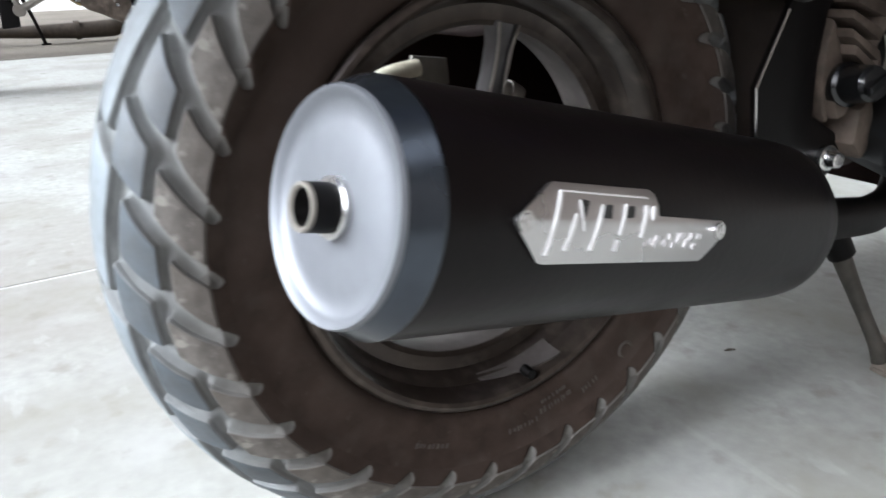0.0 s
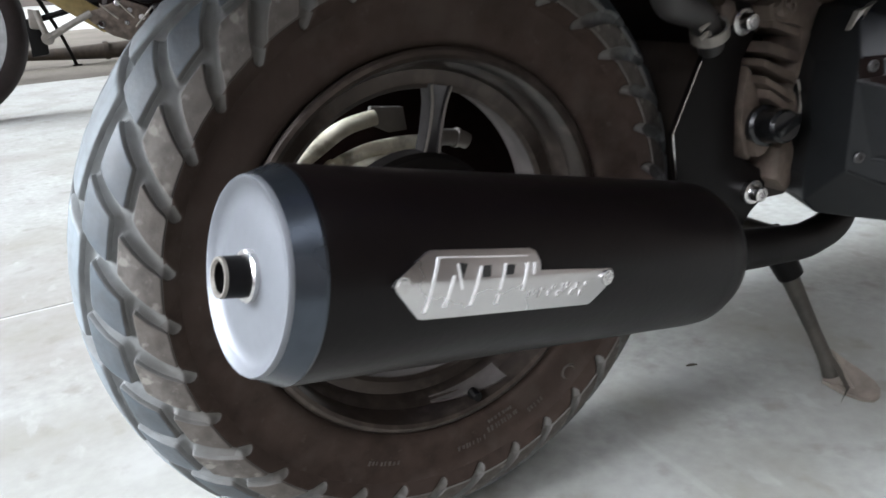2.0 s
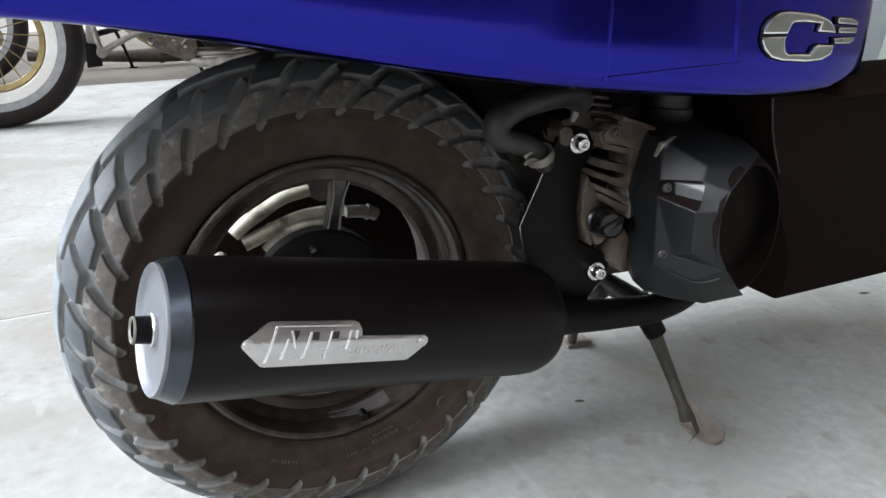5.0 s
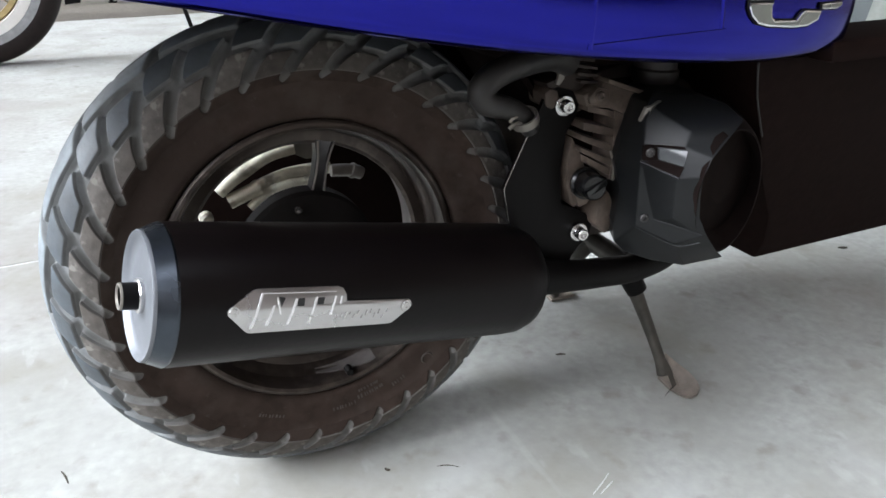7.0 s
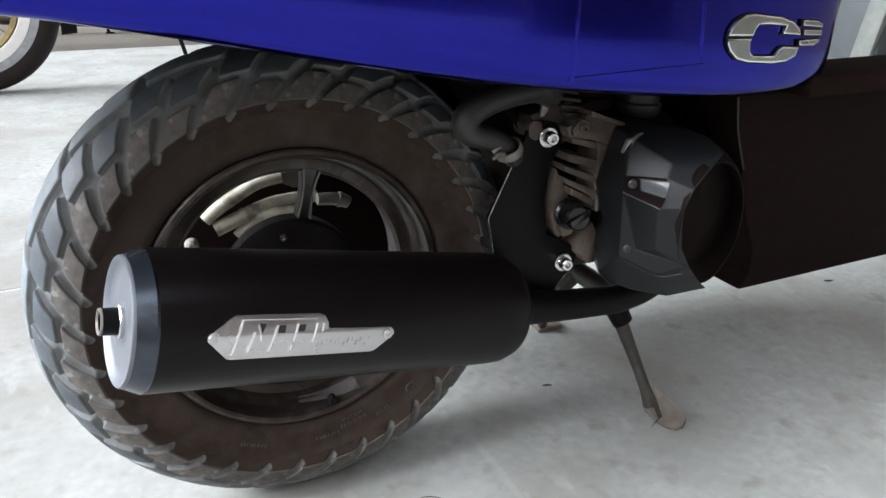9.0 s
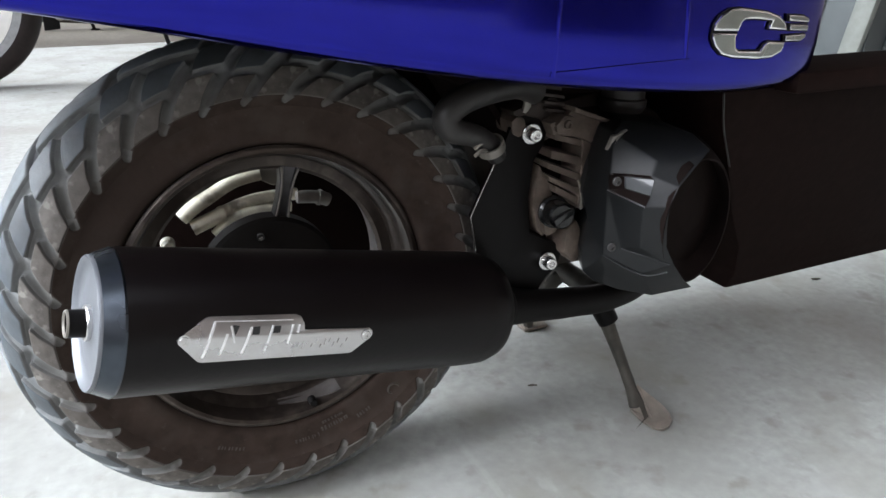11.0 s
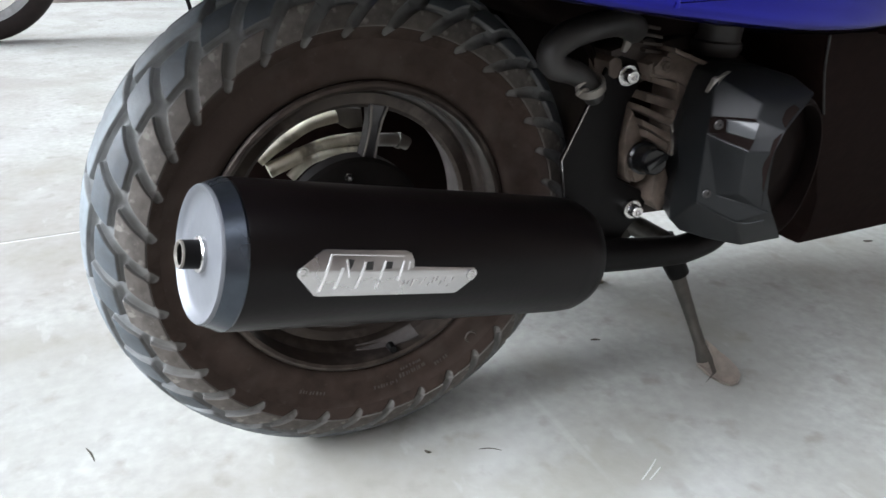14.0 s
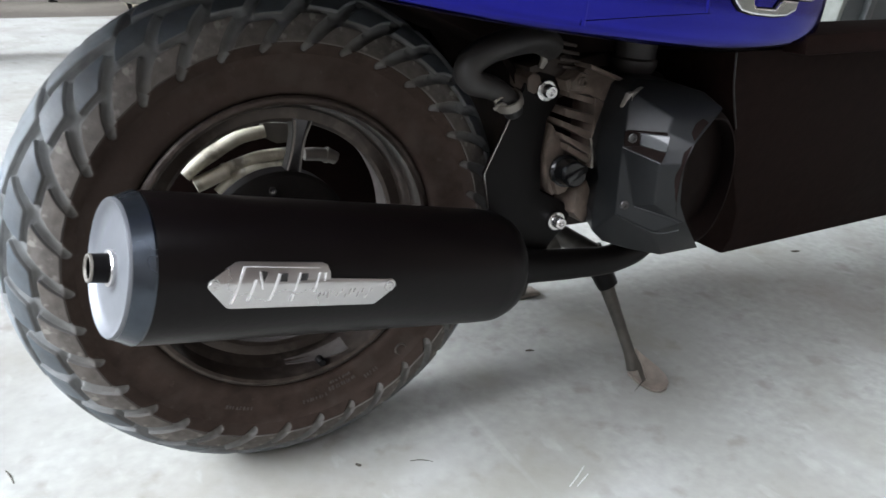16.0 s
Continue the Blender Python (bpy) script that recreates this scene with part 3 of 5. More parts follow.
for k in range(11):
    a, w = radians(-93 + 2.75 * k), min(1.0, 0.25 + 0.085 * k)
    edge = ((-0.0150, 0.1250), (-0.0150 - 0.0050 * w, 0.1281 - 0.0012 * (1 - w)), (-0.0150 - 0.0185 * w, 0.1270 + 0.0020 * w))
    pad.append([bm.verts.new(AXLE + Vector((r * math.cos(a), y, r * math.sin(a)))) for y, r in edge] + [bm.verts.new(AXLE + Vector(((r + 0.003) * math.cos(a), y, (r + 0.003) * math.sin(a)))) for y, r in edge[::-1]])
for p, q in zip(pad, pad[1:]):
    for k in range(6):
        bm.faces.new((p[k], p[(k + 1) % 6], q[(k + 1) % 6], q[k]))
bm.faces.new(pad[0]), bm.faces.new(pad[-1])
bmesh.ops.recalc_face_normals(bm, faces=bm.faces)
part("rim_pad", bm, M_BARREL, rim, "pale dusty raised pad inside the rim", angle=40)
part("valve_cap", revolved([(-0.0400, 0.0), (-0.0395, 0.0035), (-0.0340, 0.0042), (-0.0300, 0.0042)], AXLE + Vector((0.0240, 0.0, -0.1240)), (0, 1, 0), 12), M_BLACK, rim, "small black plug")
hub_profile = [(-0.026, 0.0), (-0.026, 0.016), (-0.020, 0.018), (-0.018, 0.040), (-0.016, 0.056), (-0.014, 0.063), (-0.010, 0.0660), (0.006, 0.0660), (0.010, 0.060), (0.012, 0.0)]
part("hub", revolved(hub_profile, AXLE, (0, 1, 0), 72), M_HUB, rim, "black wheel hub with brake drum")
part("axle_nut", revolved([(-0.038, 0.0), (-0.038, 0.008), (-0.036, 0.011), (-0.026, 0.011)], AXLE, (0, 1, 0), 6), M_STEEL, rim, "steel axle nut", False)
for ang in (77, 197, 317):
    turn = Matrix.Rotation(-radians(ang - 90), 3, "Y")
    bm = bmesh.new()
    rings = []
    for r, w in ((0.060, 0.0075), (0.080, 0.0060), (0.098, 0.0066), (0.113, 0.0100)):
        rings.append([bm.verts.new(AXLE + turn @ Vector((x, y, r))) for x, y in ((-w, 0.006), (-w, -0.006), (-w * 0.70, -0.0085), (-w * 0.55, -0.0060), (w * 0.55, -0.0060), (w * 0.70, -0.0085), (w, -0.006), (w, 0.006))])
    for p, q in zip(rings, rings[1:]):
        for k in range(8):
            bm.faces.new((p[k], p[(k + 1) % 8], q[(k + 1) % 8], q[k]))
    bm.faces.new(rings[0]), bm.faces.new(rings[-1])
    bmesh.ops.recalc_face_normals(bm, faces=bm.faces)
    spoke = part("spoke", bm, M_SPOKE, rim, "worn metal spoke", angle=25)
    for sx in (-1, 1):
        part("spoke_edge", tube([AXLE + turn @ Vector((sx * w * 0.78, -0.0080, r)) for r, w in ((0.064, 0.0075), (0.080, 0.0060), (0.098, 0.0066), (0.112, 0.0098))], 0.0011, 8), M_GREYMET, spoke, "bright worn edge")
part("hub_bolt", bolt(AXLE + Vector((-0.009, -0.0175, 0.052)), (0, -1, 0), 0.004, 0.005), M_STEEL, rim, "small steel bolt")

# drive case on the far side of the wheel, seen between the spokes
case = part("drive_case", prism([(-0.10, 0.17), (-0.115, 0.24), (-0.09, 0.305), (-0.02, 0.335), (0.09, 0.32), (0.3, 0.33), (0.45, 0.28), (0.45, 0.17), (0.3, 0.135), (0.0, 0.14)], 0.125, 0.20, 0.012), M_DULL, scooter, "dark drive case beside the wheel")


for pts, wd in (([(-0.0640, 0.090, 0.2648), (-0.0503, 0.090, 0.2753), (-0.0362, 0.090, 0.2833), (-0.0091, 0.090, 0.2972), (0.0189, 0.090, 0.3019)], [0.0076, 0.0078, 0.0076, 0.0070, 0.0064]),
                ([(-0.0259, 0.090, 0.2640), (-0.0123, 0.090, 0.2693), (0.0107, 0.090, 0.2750), (0.0392, 0.090, 0.2763), (0.0562, 0.090, 0.2753)], 0.0066),
                ([(-0.0333, 0.086, 0.2437), (-0.0159, 0.086, 0.2583), (0.0033, 0.086, 0.2644), (0.0305, 0.086, 0.2652), (0.0479, 0.086, 0.2633)], 0.0054)):
    part("case_rib", tube(pts, wd, 14), M_CREAM, case, "pale dusty cast rib")
part("rib_sleeve", tube([(-0.0547, 0.088, 0.2533), (-0.0384, 0.088, 0.2592), (-0.0225, 0.088, 0.2650)], 0.0079, 14), M_CREAM, case, "pale dusty sleeve")
part("rib_collar", tube([(-0.0258, 0.088, 0.2639), (-0.0212, 0.088, 0.2655)], 0.0088, 14), M_CREAM, case, "pale dusty collar")
part("rib_bracket", soften(loft([[(x, y, z) for x, z in ((0.0180, 0.3100), (0.0480, 0.3060), (0.0500, 0.2860), (0.0330, 0.2860), (0.0150, 0.2960))] for y in (0.096, 0.102)]), 0.001), M_GREYMET, case, "dusty grey bracket plate")
part("cable_end", tube([(0.0440, 0.040, 0.2885), (0.0521, 0.040, 0.2879), (0.0623, 0.040, 0.2865), (0.0707, 0.040, 0.2841), (0.0767, 0.040, 0.2808)], [0.0062, 0.0066, 0.0066, 0.0070, 0.0066], 14), M_GREYMET, case, "grey cable end fitting")
part("cable_collar", tube([(0.0655, 0.040, 0.2858), (0.0685, 0.040, 0.2848)], 0.0082, 14), M_GREYMET, case, "grey collar")
part("case_plug", revolved([(-0.006, 0.0), (-0.006, 0.004), (-0.003, 0.0065), (0.004, 0.007), (0.004, 0.0)], (-0.0828, 0.050, 0.2540), (0, 1, 0), 20), M_CREAM, case, "pale plug of the drive case")

# exhaust silencer
M0 = Vector((-0.1530, -0.1571, 0.2860))
MA = Vector((0.9592, 0.1505, -0.2393)).normalized()
MU = Vector((0.15499, -0.98792, 0.0))
MW = Vector((0.23638, 0.03708, 0.97095))


def on_can(s, deg, r=0.0526):
    a = radians(deg)
    return M0 + MA * s + (MU * math.cos(a) + MW * math.sin(a)) * r


can_profile = [(0.0138, 0.0515), (0.0165, 0.0522), (0.100, 0.0525), (0.320, 0.0532), (0.334, 0.0525), (0.346, 0.0485), (0.353, 0.041), (0.356, 0.030), (0.357, 0.0)]
can = part("silencer", revolved([(0.0138, 0.0)] + can_profile, M0, MA, 96), M_MATT, scooter, "matt black exhaust silencer can")
part("end_band", revolved([(0.0142, 0.030), (0.0142, 0.0516), (0.0125, 0.0521), (0.0030, 0.0479), (0.0006, 0.0468), (0.004, 0.044), (0.008, 0.030)], M0, MA, 96), M_BAND, can, "dark satin silver end band")
part("end_cap", revolved([(0.003, 0.0470), (-0.0005, 0.0468), (-0.0018, 0.0459), (-0.0014, 0.0447), (0.0008, 0.0430), (0.0024, 0.0405), (0.0032, 0.0370), (0.0028, 0.0330), (0.0020, 0.028), (0.0014, 0.014), (0.0014, 0.0)], M0, MA, 96), M_CAP, can, "silver end cap with raised rim", angle=60)
part("tip_nut", revolved([(0.002, 0.0), (0.002, 0.0124), (-0.0012, 0.0124), (-0.0020, 0.0114), (-0.0022, 0.0)], M0, MA, 28), M_STEEL, can, "thin steel ring round the outlet")
part("outlet_tip", revolved([(-0.002, 0.0098), (-0.0125, 0.0096), (-0.0130, 0.0088), (-0.0120, 0.0074), (0.0, 0.0074), (0.0, 0.0)], M0, MA, 40), M_BLACK, can, "black outlet tip")
part("tip_lip", revolved([(-0.0122, 0.0098), (-0.0136, 0.0094), (-0.0137, 0.0082), (-0.0124, 0.0073)], M0, MA, 40), M_GREYMET, can, "pale worn lip")


def curved_plate(outline, r, thick):
    """A thin plate bent round the can; the outline is in (along, degrees)."""
    bm = bmesh.new()
    a = [bm.verts.new((s, d * 0.00092, 0)) for s, d in outline]
    bm.faces.new(a)
    for cut in range(-12, 28, 3):
        bmesh.ops.bisect_plane(bm, geom=bm.verts[:] + bm.edges[:] + bm.faces[:], plane_co=(0, cut * 0.00092, 0), plane_no=(0, 1, 0))
    ex = bmesh.ops.extrude_face_region(bm, geom=bm.faces[:])
    upv = {v for v in ex["geom"] if isinstance(v, bmesh.types.BMVert)}
    for v in bm.verts:
        v.co = on_can(v.co.x, v.co.y / 0.00092, r + (thick if v in upv else 0))
    bmesh.ops.recalc_face_normals(bm, faces=bm.faces)
    return bm


badge_line = [(0.0437, 9.3), (0.0455, 11.5), (0.0625, 24.2), (0.0650, 25.0), (0.1275, 24.4), (0.1318, 22.5), (0.1345, 17), (0.1350, 12.0), (0.1895, 10.9), (0.1925, 8.5), (0.1933, 4.7), (0.1775, -10.0), (0.1750, -10.8), (0.0625, -9.3), (0.0590, -8.5), (0.0440, 7.0)]
badge = part("badge", soften(curved_plate(badge_line, 0.0528, 0.0020), 0.0006), M_ALU, can, "brushed aluminium badge plate", angle=50)
for s, d in ((0.0480, 8.8), (0.1868, 5.4)):
    part("badge_screw", bolt(on_can(s, d, 0.0543), on_can(s, d, 1) - on_can(s, d, 0), 0.0032, 0.0022, 0.0042), M_STEEL, can, "small steel screw")


def slash(s0, d0, s1, d1, w, mat, name, r=0.0545):
    """A slanting stroke engraved in the badge."""
    part(name, curved_plate([(s0 - w / 2, d0), (s0 + w / 2, d0), (s1 + w / 2, d1), (s1 - w / 2, d1)], r, 0.0005), mat, can)


for s0, d0, s1, d1, w in ((0.0615, -4.9, 0.0687, 21.6, 0.0017), (0.0729, -3.1, 0.0774, 12.2, 0.0018), (0.0885, -3.3, 0.0943, 16.3, 0.0018), (0.1066, 3.3, 0.1102, 16.9, 0.0014), (0.1050, -3.9, 0.1059, 1.0, 0.0016), (0.1220, 2.2, 0.1255, 16.8, 0.0014), (0.1296, 10.1, 0.1305, 16.5, 0.0012)):
    slash(s0, d0, s1, d1, w, M_CUT, "bright_stroke", 0.0549)
slash(0.0825, 5.1, 0.0797, 17.8, 0.0010, M_CUT, "bright_stroke", 0.0549)
for o in ([(0.0809, 18.2), (0.0857, 17.5), (0.0828, 10.4)], [(0.0955, 16.2), (0.1006, 16.4), (0.1001, 10.4), (0.0948, 10.5)], [(0.1110, 16.1), (0.1163, 16.1), (0.1154, 11.0), (0.1102, 10.8)]):
    part("dark_stroke", curved_plate(o, 0.0547, 0.0004), M_DARKCUT, can)
part("fold_line", curved_plate([(0.0694, 21.6), (0.1255, 20.4), (0.1255, 19.8), (0.0694, 20.9)], 0.0548, 0.0006), M_CUT, can)
for k, (d0, d1) in enumerate(((-2, 0), (-1, 2), (-3, 3), (1, 3), (-2, 1), (1, 4), (-3, 0), (-1, 4), (1, 4.5), (-3, 1), (0, 4), (-4, -1), (1, 4))):
    slash(0.1264 + 0.0036 * k, d0, 0.1276 + 0.0036 * k, d1, 0.0008, M_STEEL, "bright_stroke", 0.0549)

# header pipe, from the can forward under the engine
part("header_pipe", tube([M0 + MA * 0.340, M0 + MA * 0.368, (0.236, -0.100, 0.190), (0.290, -0.096, 0.181), (0.350, -0.086, 0.172), (0.410, -0.070, 0.180), (0.44, -0.05, 0.24)], [0.030, 0.0205, 0.0170, 0.0160, 0.0155, 0.0150, 0.0150], 20), M_BLACK, scooter, "black exhaust header pipe")
part("pipe_flange", revolved([(-0.004, 0.0), (-0.004, 0.024), (0.004, 0.0235), (0.010, 0.020), (0.010, 0.0)], M0 + MA * 0.366, MA, 32), M_BLACK, scooter)

def bracket_bolt(c):
    """A socket bolt on a stepped spacer."""
    bm = bmesh.new()
    add_revolved(bm, [(0, 0), (0, 0.0098), (0.0050, 0.0098), (0.0056, 0.0090), (0.0056, 0.0066), (0.0062, 0.0062), (0.0130, 0.0060), (0.0138, 0.0052), (0.0138, 0.0034), (0.0100, 0.0030), (0.0100, 0)], c, (-0.05, -1, 0), 28)
    return bm


# black mounting bracket between engine and silencer
bracket = part("silencer_bracket", prism([(0.2095, 0.363), (0.2150, 0.376), (0.2280, 0.3815), (0.2440, 0.3770), (0.2525, 0.365), (0.2500, 0.352), (0.2400, 0.337), (0.2365, 0.302), (0.2400, 0.265), (0.2700, 0.250), (0.2790, 0.238), (0.2760, 0.2225), (0.2640, 0.214), (0.2560, 0.204), (0.2500, 0.186), (0.2260, 0.190), (0.2200, 0.212), (0.2090, 0.232), (0.1820, 0.250), (0.1740, 0.2913), (0.1990, 0.342)], -0.0900, -0.0850, 0.0012), M_BLACK, scooter, "black steel mounting bracket plate")
part("worn_edge", tube([(0.1975, -0.0905, 0.3400), (0.1738, -0.0905, 0.2913)], 0.0008, 6), M_STEEL, bracket, "bright worn edge")
part("worn_edge", tube([(0.1738, -0.0905, 0.2913), (0.1800, -0.0905, 0.2560)], 0.0008, 6), M_STEEL, bracket, "bright worn edge")
for x, z in ((0.2335, 0.3649), (0.2602, 0.2325)):
    part("bracket_bolt", bracket_bolt((x, -0.0900, z)), M_STEEL, bracket, "bright steel bolt with washer")

# fan cover of the engine
# corners of the cover: L its flange, m the left ridge, u n f q the facets, r the mouth of the inlet, t the top
CV = {"L0": (0.2919, -0.1220, 0.3713), "L2": (0.2788, -0.1220, 0.3330), "L3": (0.2746, -0.1220, 0.3112), "L4": (0.2830, -0.1220, 0.2860),
      "L6": (0.2798, -0.1220, 0.2476), "L7": (0.2831, -0.1220, 0.2286), "L8": (0.2969, -0.1240, 0.2155),
      "m0": (0.2877, -0.1430, 0.3721), "m1": (0.2765, -0.1570, 0.3396), "m2": (0.2759, -0.1570, 0.3236), "m4": (0.2787, -0.1560, 0.2592),
      "m6": (0.3061, -0.1500, 0.2163), "m7": (0.3367, -0.1650, 0.2100), "m8": (0.3840, -0.1680, 0.2110),
      "u1": (0.3044, -0.1840, 0.3538), "u2": (0.2983, -0.1860, 0.3418), "f1": (0.2957, -0.1900, 0.3246), "n1": (0.2889, -0.1920, 0.3167),
      "n2": (0.2928, -0.1890, 0.2774), "q1": (0.2908, -0.1660, 0.2679), "q2": (0.3039, -0.1820, 0.2460),
      "ra": (0.3133, -0.2045, 0.3349), "rb": (0.3056, -0.2050, 0.3185), "rc": (0.3054, -0.2050, 0.3006), "rd": (0.3090, -0.2040, 0.2808),
      "re": (0.3200, -0.2000, 0.2596), "rf": (0.3477, -0.1920, 0.2360),
      "t0": (0.3033, -0.1350, 0.3793), "t1": (0.3302, -0.1500, 0.3779), "t2": (0.3596, -0.1650, 0.3689), "t3": (0.3612, -0.1870, 0.3592)}
bm = bmesh.new()
cv = {k: bm.verts.new(p) for k, p in CV.items()}
for face in ("L0 m0 t0", "L0 L2 m1 m0", "L2 L3 m2 m1", "L3 L4 m4 m2", "L4 L6 m4", "L6 L7 m4", "L7 L8 m4", "L8 m6 m4", "m0 m1 u2 u1", "m0 u1 t1 t0", "u1 t3 t2 t1", "u1 u2 ra t3",
             "m1 m2 n1 f1 u2", "u2 f1 rb ra", "f1 n1 rb", "m2 q1 n2 n1", "m2 m4 q1", "n1 n2 rd rc rb", "q1 re q2 m4", "n2 re rd", "q1 re n2", "m4 q2 m7 m6", "q2 re rf", "q2 rf m8 m7"):
    bm.faces.new([cv[k] for k in face.split()])
edge_loop = ["t3", "t2", "t1", "t0", "L0", "L2", "L3", "L4", "L6", "L7", "L8", "m6", "m7", "m8"]
back = {k: bm.verts.new((CV[k][0] + 0.030, -0.06, 0.292 + (CV[k][2] - 0.292) * 0.94)) for k in edge_loop}
for k, m in zip(edge_loop, edge_loop[1:]):
    bm.faces.new((cv[k], cv[m], back[m], back[k]))
bmesh.ops.recalc_face_normals(bm, faces=bm.faces)
cover = part("fan_cover", soften(bm, 0.0020, 3), M_PLASTIC, scooter, "black faceted plastic fan cover", angle=24)


def patch(pts, thick, bevel=0.0008):
    """A thin plate on the cover with the given corners, raised towards the viewer's side of the scooter."""
    return soften(loft([[(x, y + 0.002, z) for x, y, z in pts], [(x, y - thick, z) for x, y, z in pts]]), bevel)


# Thin black plates stand in for the shadow in and round the pocket.
part("bolt_pocket_shade", patch([(0.2760, -0.1585, 0.3390), (0.2828, -0.1690, 0.3392), (0.2838, -0.1700, 0.3272), (0.2765, -0.1585, 0.3246)], 0.0006), M_VOID, cover, "black plate for the shade of the bolt pocket")
part("pocket_shadow_lip", patch([(0.2766, -0.1590, 0.3243), (0.2838, -0.1705, 0.3277), (0.2951, -0.1912, 0.3256), (0.2890, -0.1932, 0.3180)], 0.0005, 0.0003), M_VOID, cover, "black plate painted as the shadow under the flat")
part("pocket_shadow_lip", patch([(0.2772, -0.1580, 0.3398), (0.2972, -0.1868, 0.3422), (0.2976, -0.1872, 0.3402), (0.2778, -0.1585, 0.3384)], 0.0005, 0.0003), M_VOID, cover, "black plate painted as the shadow over the flat")
part("cover_flat", patch([(0.2835, -0.1695, 0.3381), (0.2992, -0.1885, 0.3393), (0.2950, -0.1905, 0.3262), (0.2843, -0.1700, 0.3286)], 0.0012), M_LITFLAT, cover, "flat of the cover with its highlight put into a paler colour")
for pts in ([(0.2757, -0.1575, 0.3236), (0.2889, -0.1928, 0.3167)], [(0.2787, -0.1568, 0.2592), (0.3039, -0.1828, 0.2460), (0.3190, -0.1985, 0.2520)], [(0.2908, -0.1668, 0.2681), (0.3050, -0.1845, 0.2650), (0.3195, -0.2000, 0.2600)]):
    part("cover_ridge", tube(pts, 0.0009, 8, 1.0, 4), M_PLASTIC, cover)
for c in ((0.2790, -0.1640, 0.3339), (0.2840, -0.1600, 0.2692)):
    part("cover_bolt", bolt(c, (-0.3, -0.95, 0), 0.0042, 0.003, 0.0), M_SPOKE, cover, "dark grey socket bolt")
part("cover_clip", patch([(0.2830, -0.1400, 0.3555), (0.2850, -0.1440, 0.3690), (0.2990, -0.1470, 0.3745), (0.2880, -0.1480, 0.3690), (0.2850, -0.1440, 0.3560)], 0.003), M_GREYMET, cover, "grey metal clip")

# round inlet of the fan: a lip, a short throat and the outer shell that meets the cover
INLET, IN_A, IN_B = Vector((0.3744, -0.1740, 0.2830)), Vector((0.0720, 0.0310, -0.0140)), Vector((-0.0080, -0.0080, 0.0660))


def inlet_ring(k, dx, dy):
    return [INLET + Vector((dx, dy, 0)) + (IN_A * math.cos(a) + IN_B * math.sin(a)) * k for a in (2 * math.pi * j / 40 for j in range(40))]


# Void black on inlet and disc puts the shade of its depth into colour.
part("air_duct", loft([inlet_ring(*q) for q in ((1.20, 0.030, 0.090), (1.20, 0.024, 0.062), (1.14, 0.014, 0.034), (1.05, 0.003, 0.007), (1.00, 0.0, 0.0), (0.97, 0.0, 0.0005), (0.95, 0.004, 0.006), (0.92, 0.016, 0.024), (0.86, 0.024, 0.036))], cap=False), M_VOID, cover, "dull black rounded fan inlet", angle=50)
part("inlet_black_disc", loft([inlet_ring(*q) for q in ((0.90, 0.022, 0.033), (0.50, 0.024, 0.035), (0.16, 0.020, 0.029))]), M_VOID, cover, "black disc for the dark depth of the inlet", angle=30)

# engine behind the bracket and the cover
engine = part("engine_block", soften(loft([[(0.225, y, 0.214), (0.225, y, 0.335), (0.265, y, 0.385), (0.330, y, 0.395), (0.420, y, 0.36), (0.430, y, 0.23), (0.330, y, 0.210)] for y in (-0.070, 0.075)]), 0.008), M_ENGDARK, scooter, "dirt-crusted dark engine block")
FINS = [[(0.2526, 0.3647), (0.2910, 0.3543), (0.2917, 0.3475), (0.2530, 0.3593)],
        [(0.2488, 0.3499), (0.2928, 0.3373), (0.2938, 0.3281), (0.2494, 0.3422)],
        [(0.2472, 0.3380), (0.2920, 0.3203), (0.2915, 0.3122), (0.2477, 0.3324)],
        [(0.2482, 0.3257), (0.2880, 0.3069), (0.2874, 0.2999), (0.2500, 0.3198)],
        [(0.2569, 0.3144), (0.2863, 0.2977), (0.2841, 0.2921), (0.2575, 0.3075)]]


def casting(name, outline, y0, y1, bevel, mat=None, label=""):
    """A piece of the engine's casting: an outline of (x, z) pairs between two depths."""
    return part(name, soften(loft([[(x, y, z) for x, z in outline] for y in (y0, y1)]), bevel), mat or M_ENGINE, engine, label)


for k, o in enumerate(FINS):
    casting("cooling_fin", o, -0.1035 - 0.0010 * (k % 2), -0.072, 0.0011)
casting("fin_bar", [(0.2828, 0.3573), (0.2938, 0.3529), (0.2929, 0.3121), (0.2928, 0.2874), (0.2831, 0.2887), (0.2847, 0.3131)], -0.1055, -0.070, 0.0018)
casting("head_cover", [(0.2719, 0.3872), (0.3178, 0.3696), (0.3109, 0.3491), (0.2905, 0.3524), (0.2780, 0.3592), (0.2507, 0.3640), (0.2460, 0.3751), (0.2620, 0.3790)], -0.1040, -0.060, 0.003)
casting("head_tray", [(0.2667, 0.3900), (0.3132, 0.3732), (0.3123, 0.3694), (0.2665, 0.3858)], -0.1130, -0.060, 0.0012)
casting("head_lobe", [(0.2500, 0.3735), (0.2600, 0.3830), (0.2720, 0.3800), (0.2740, 0.3690), (0.2640, 0.3640), (0.2520, 0.3660)], -0.1080, -0.080, 0.004)
part("head_bolt", bolt((0.262, -0.107, 0.374), (0, -1, 0), 0.0045, 0.005, 0.006), M_ENGINE, engine)
casting("upper_casting", [(0.2156, 0.3858), (0.2580, 0.3966), (0.2824, 0.3829), (0.2667, 0.3706), (0.2589, 0.3565), (0.2457, 0.3524), (0.2294, 0.3606)], -0.0880, -0.060, 0.003, M_ENGDARK)
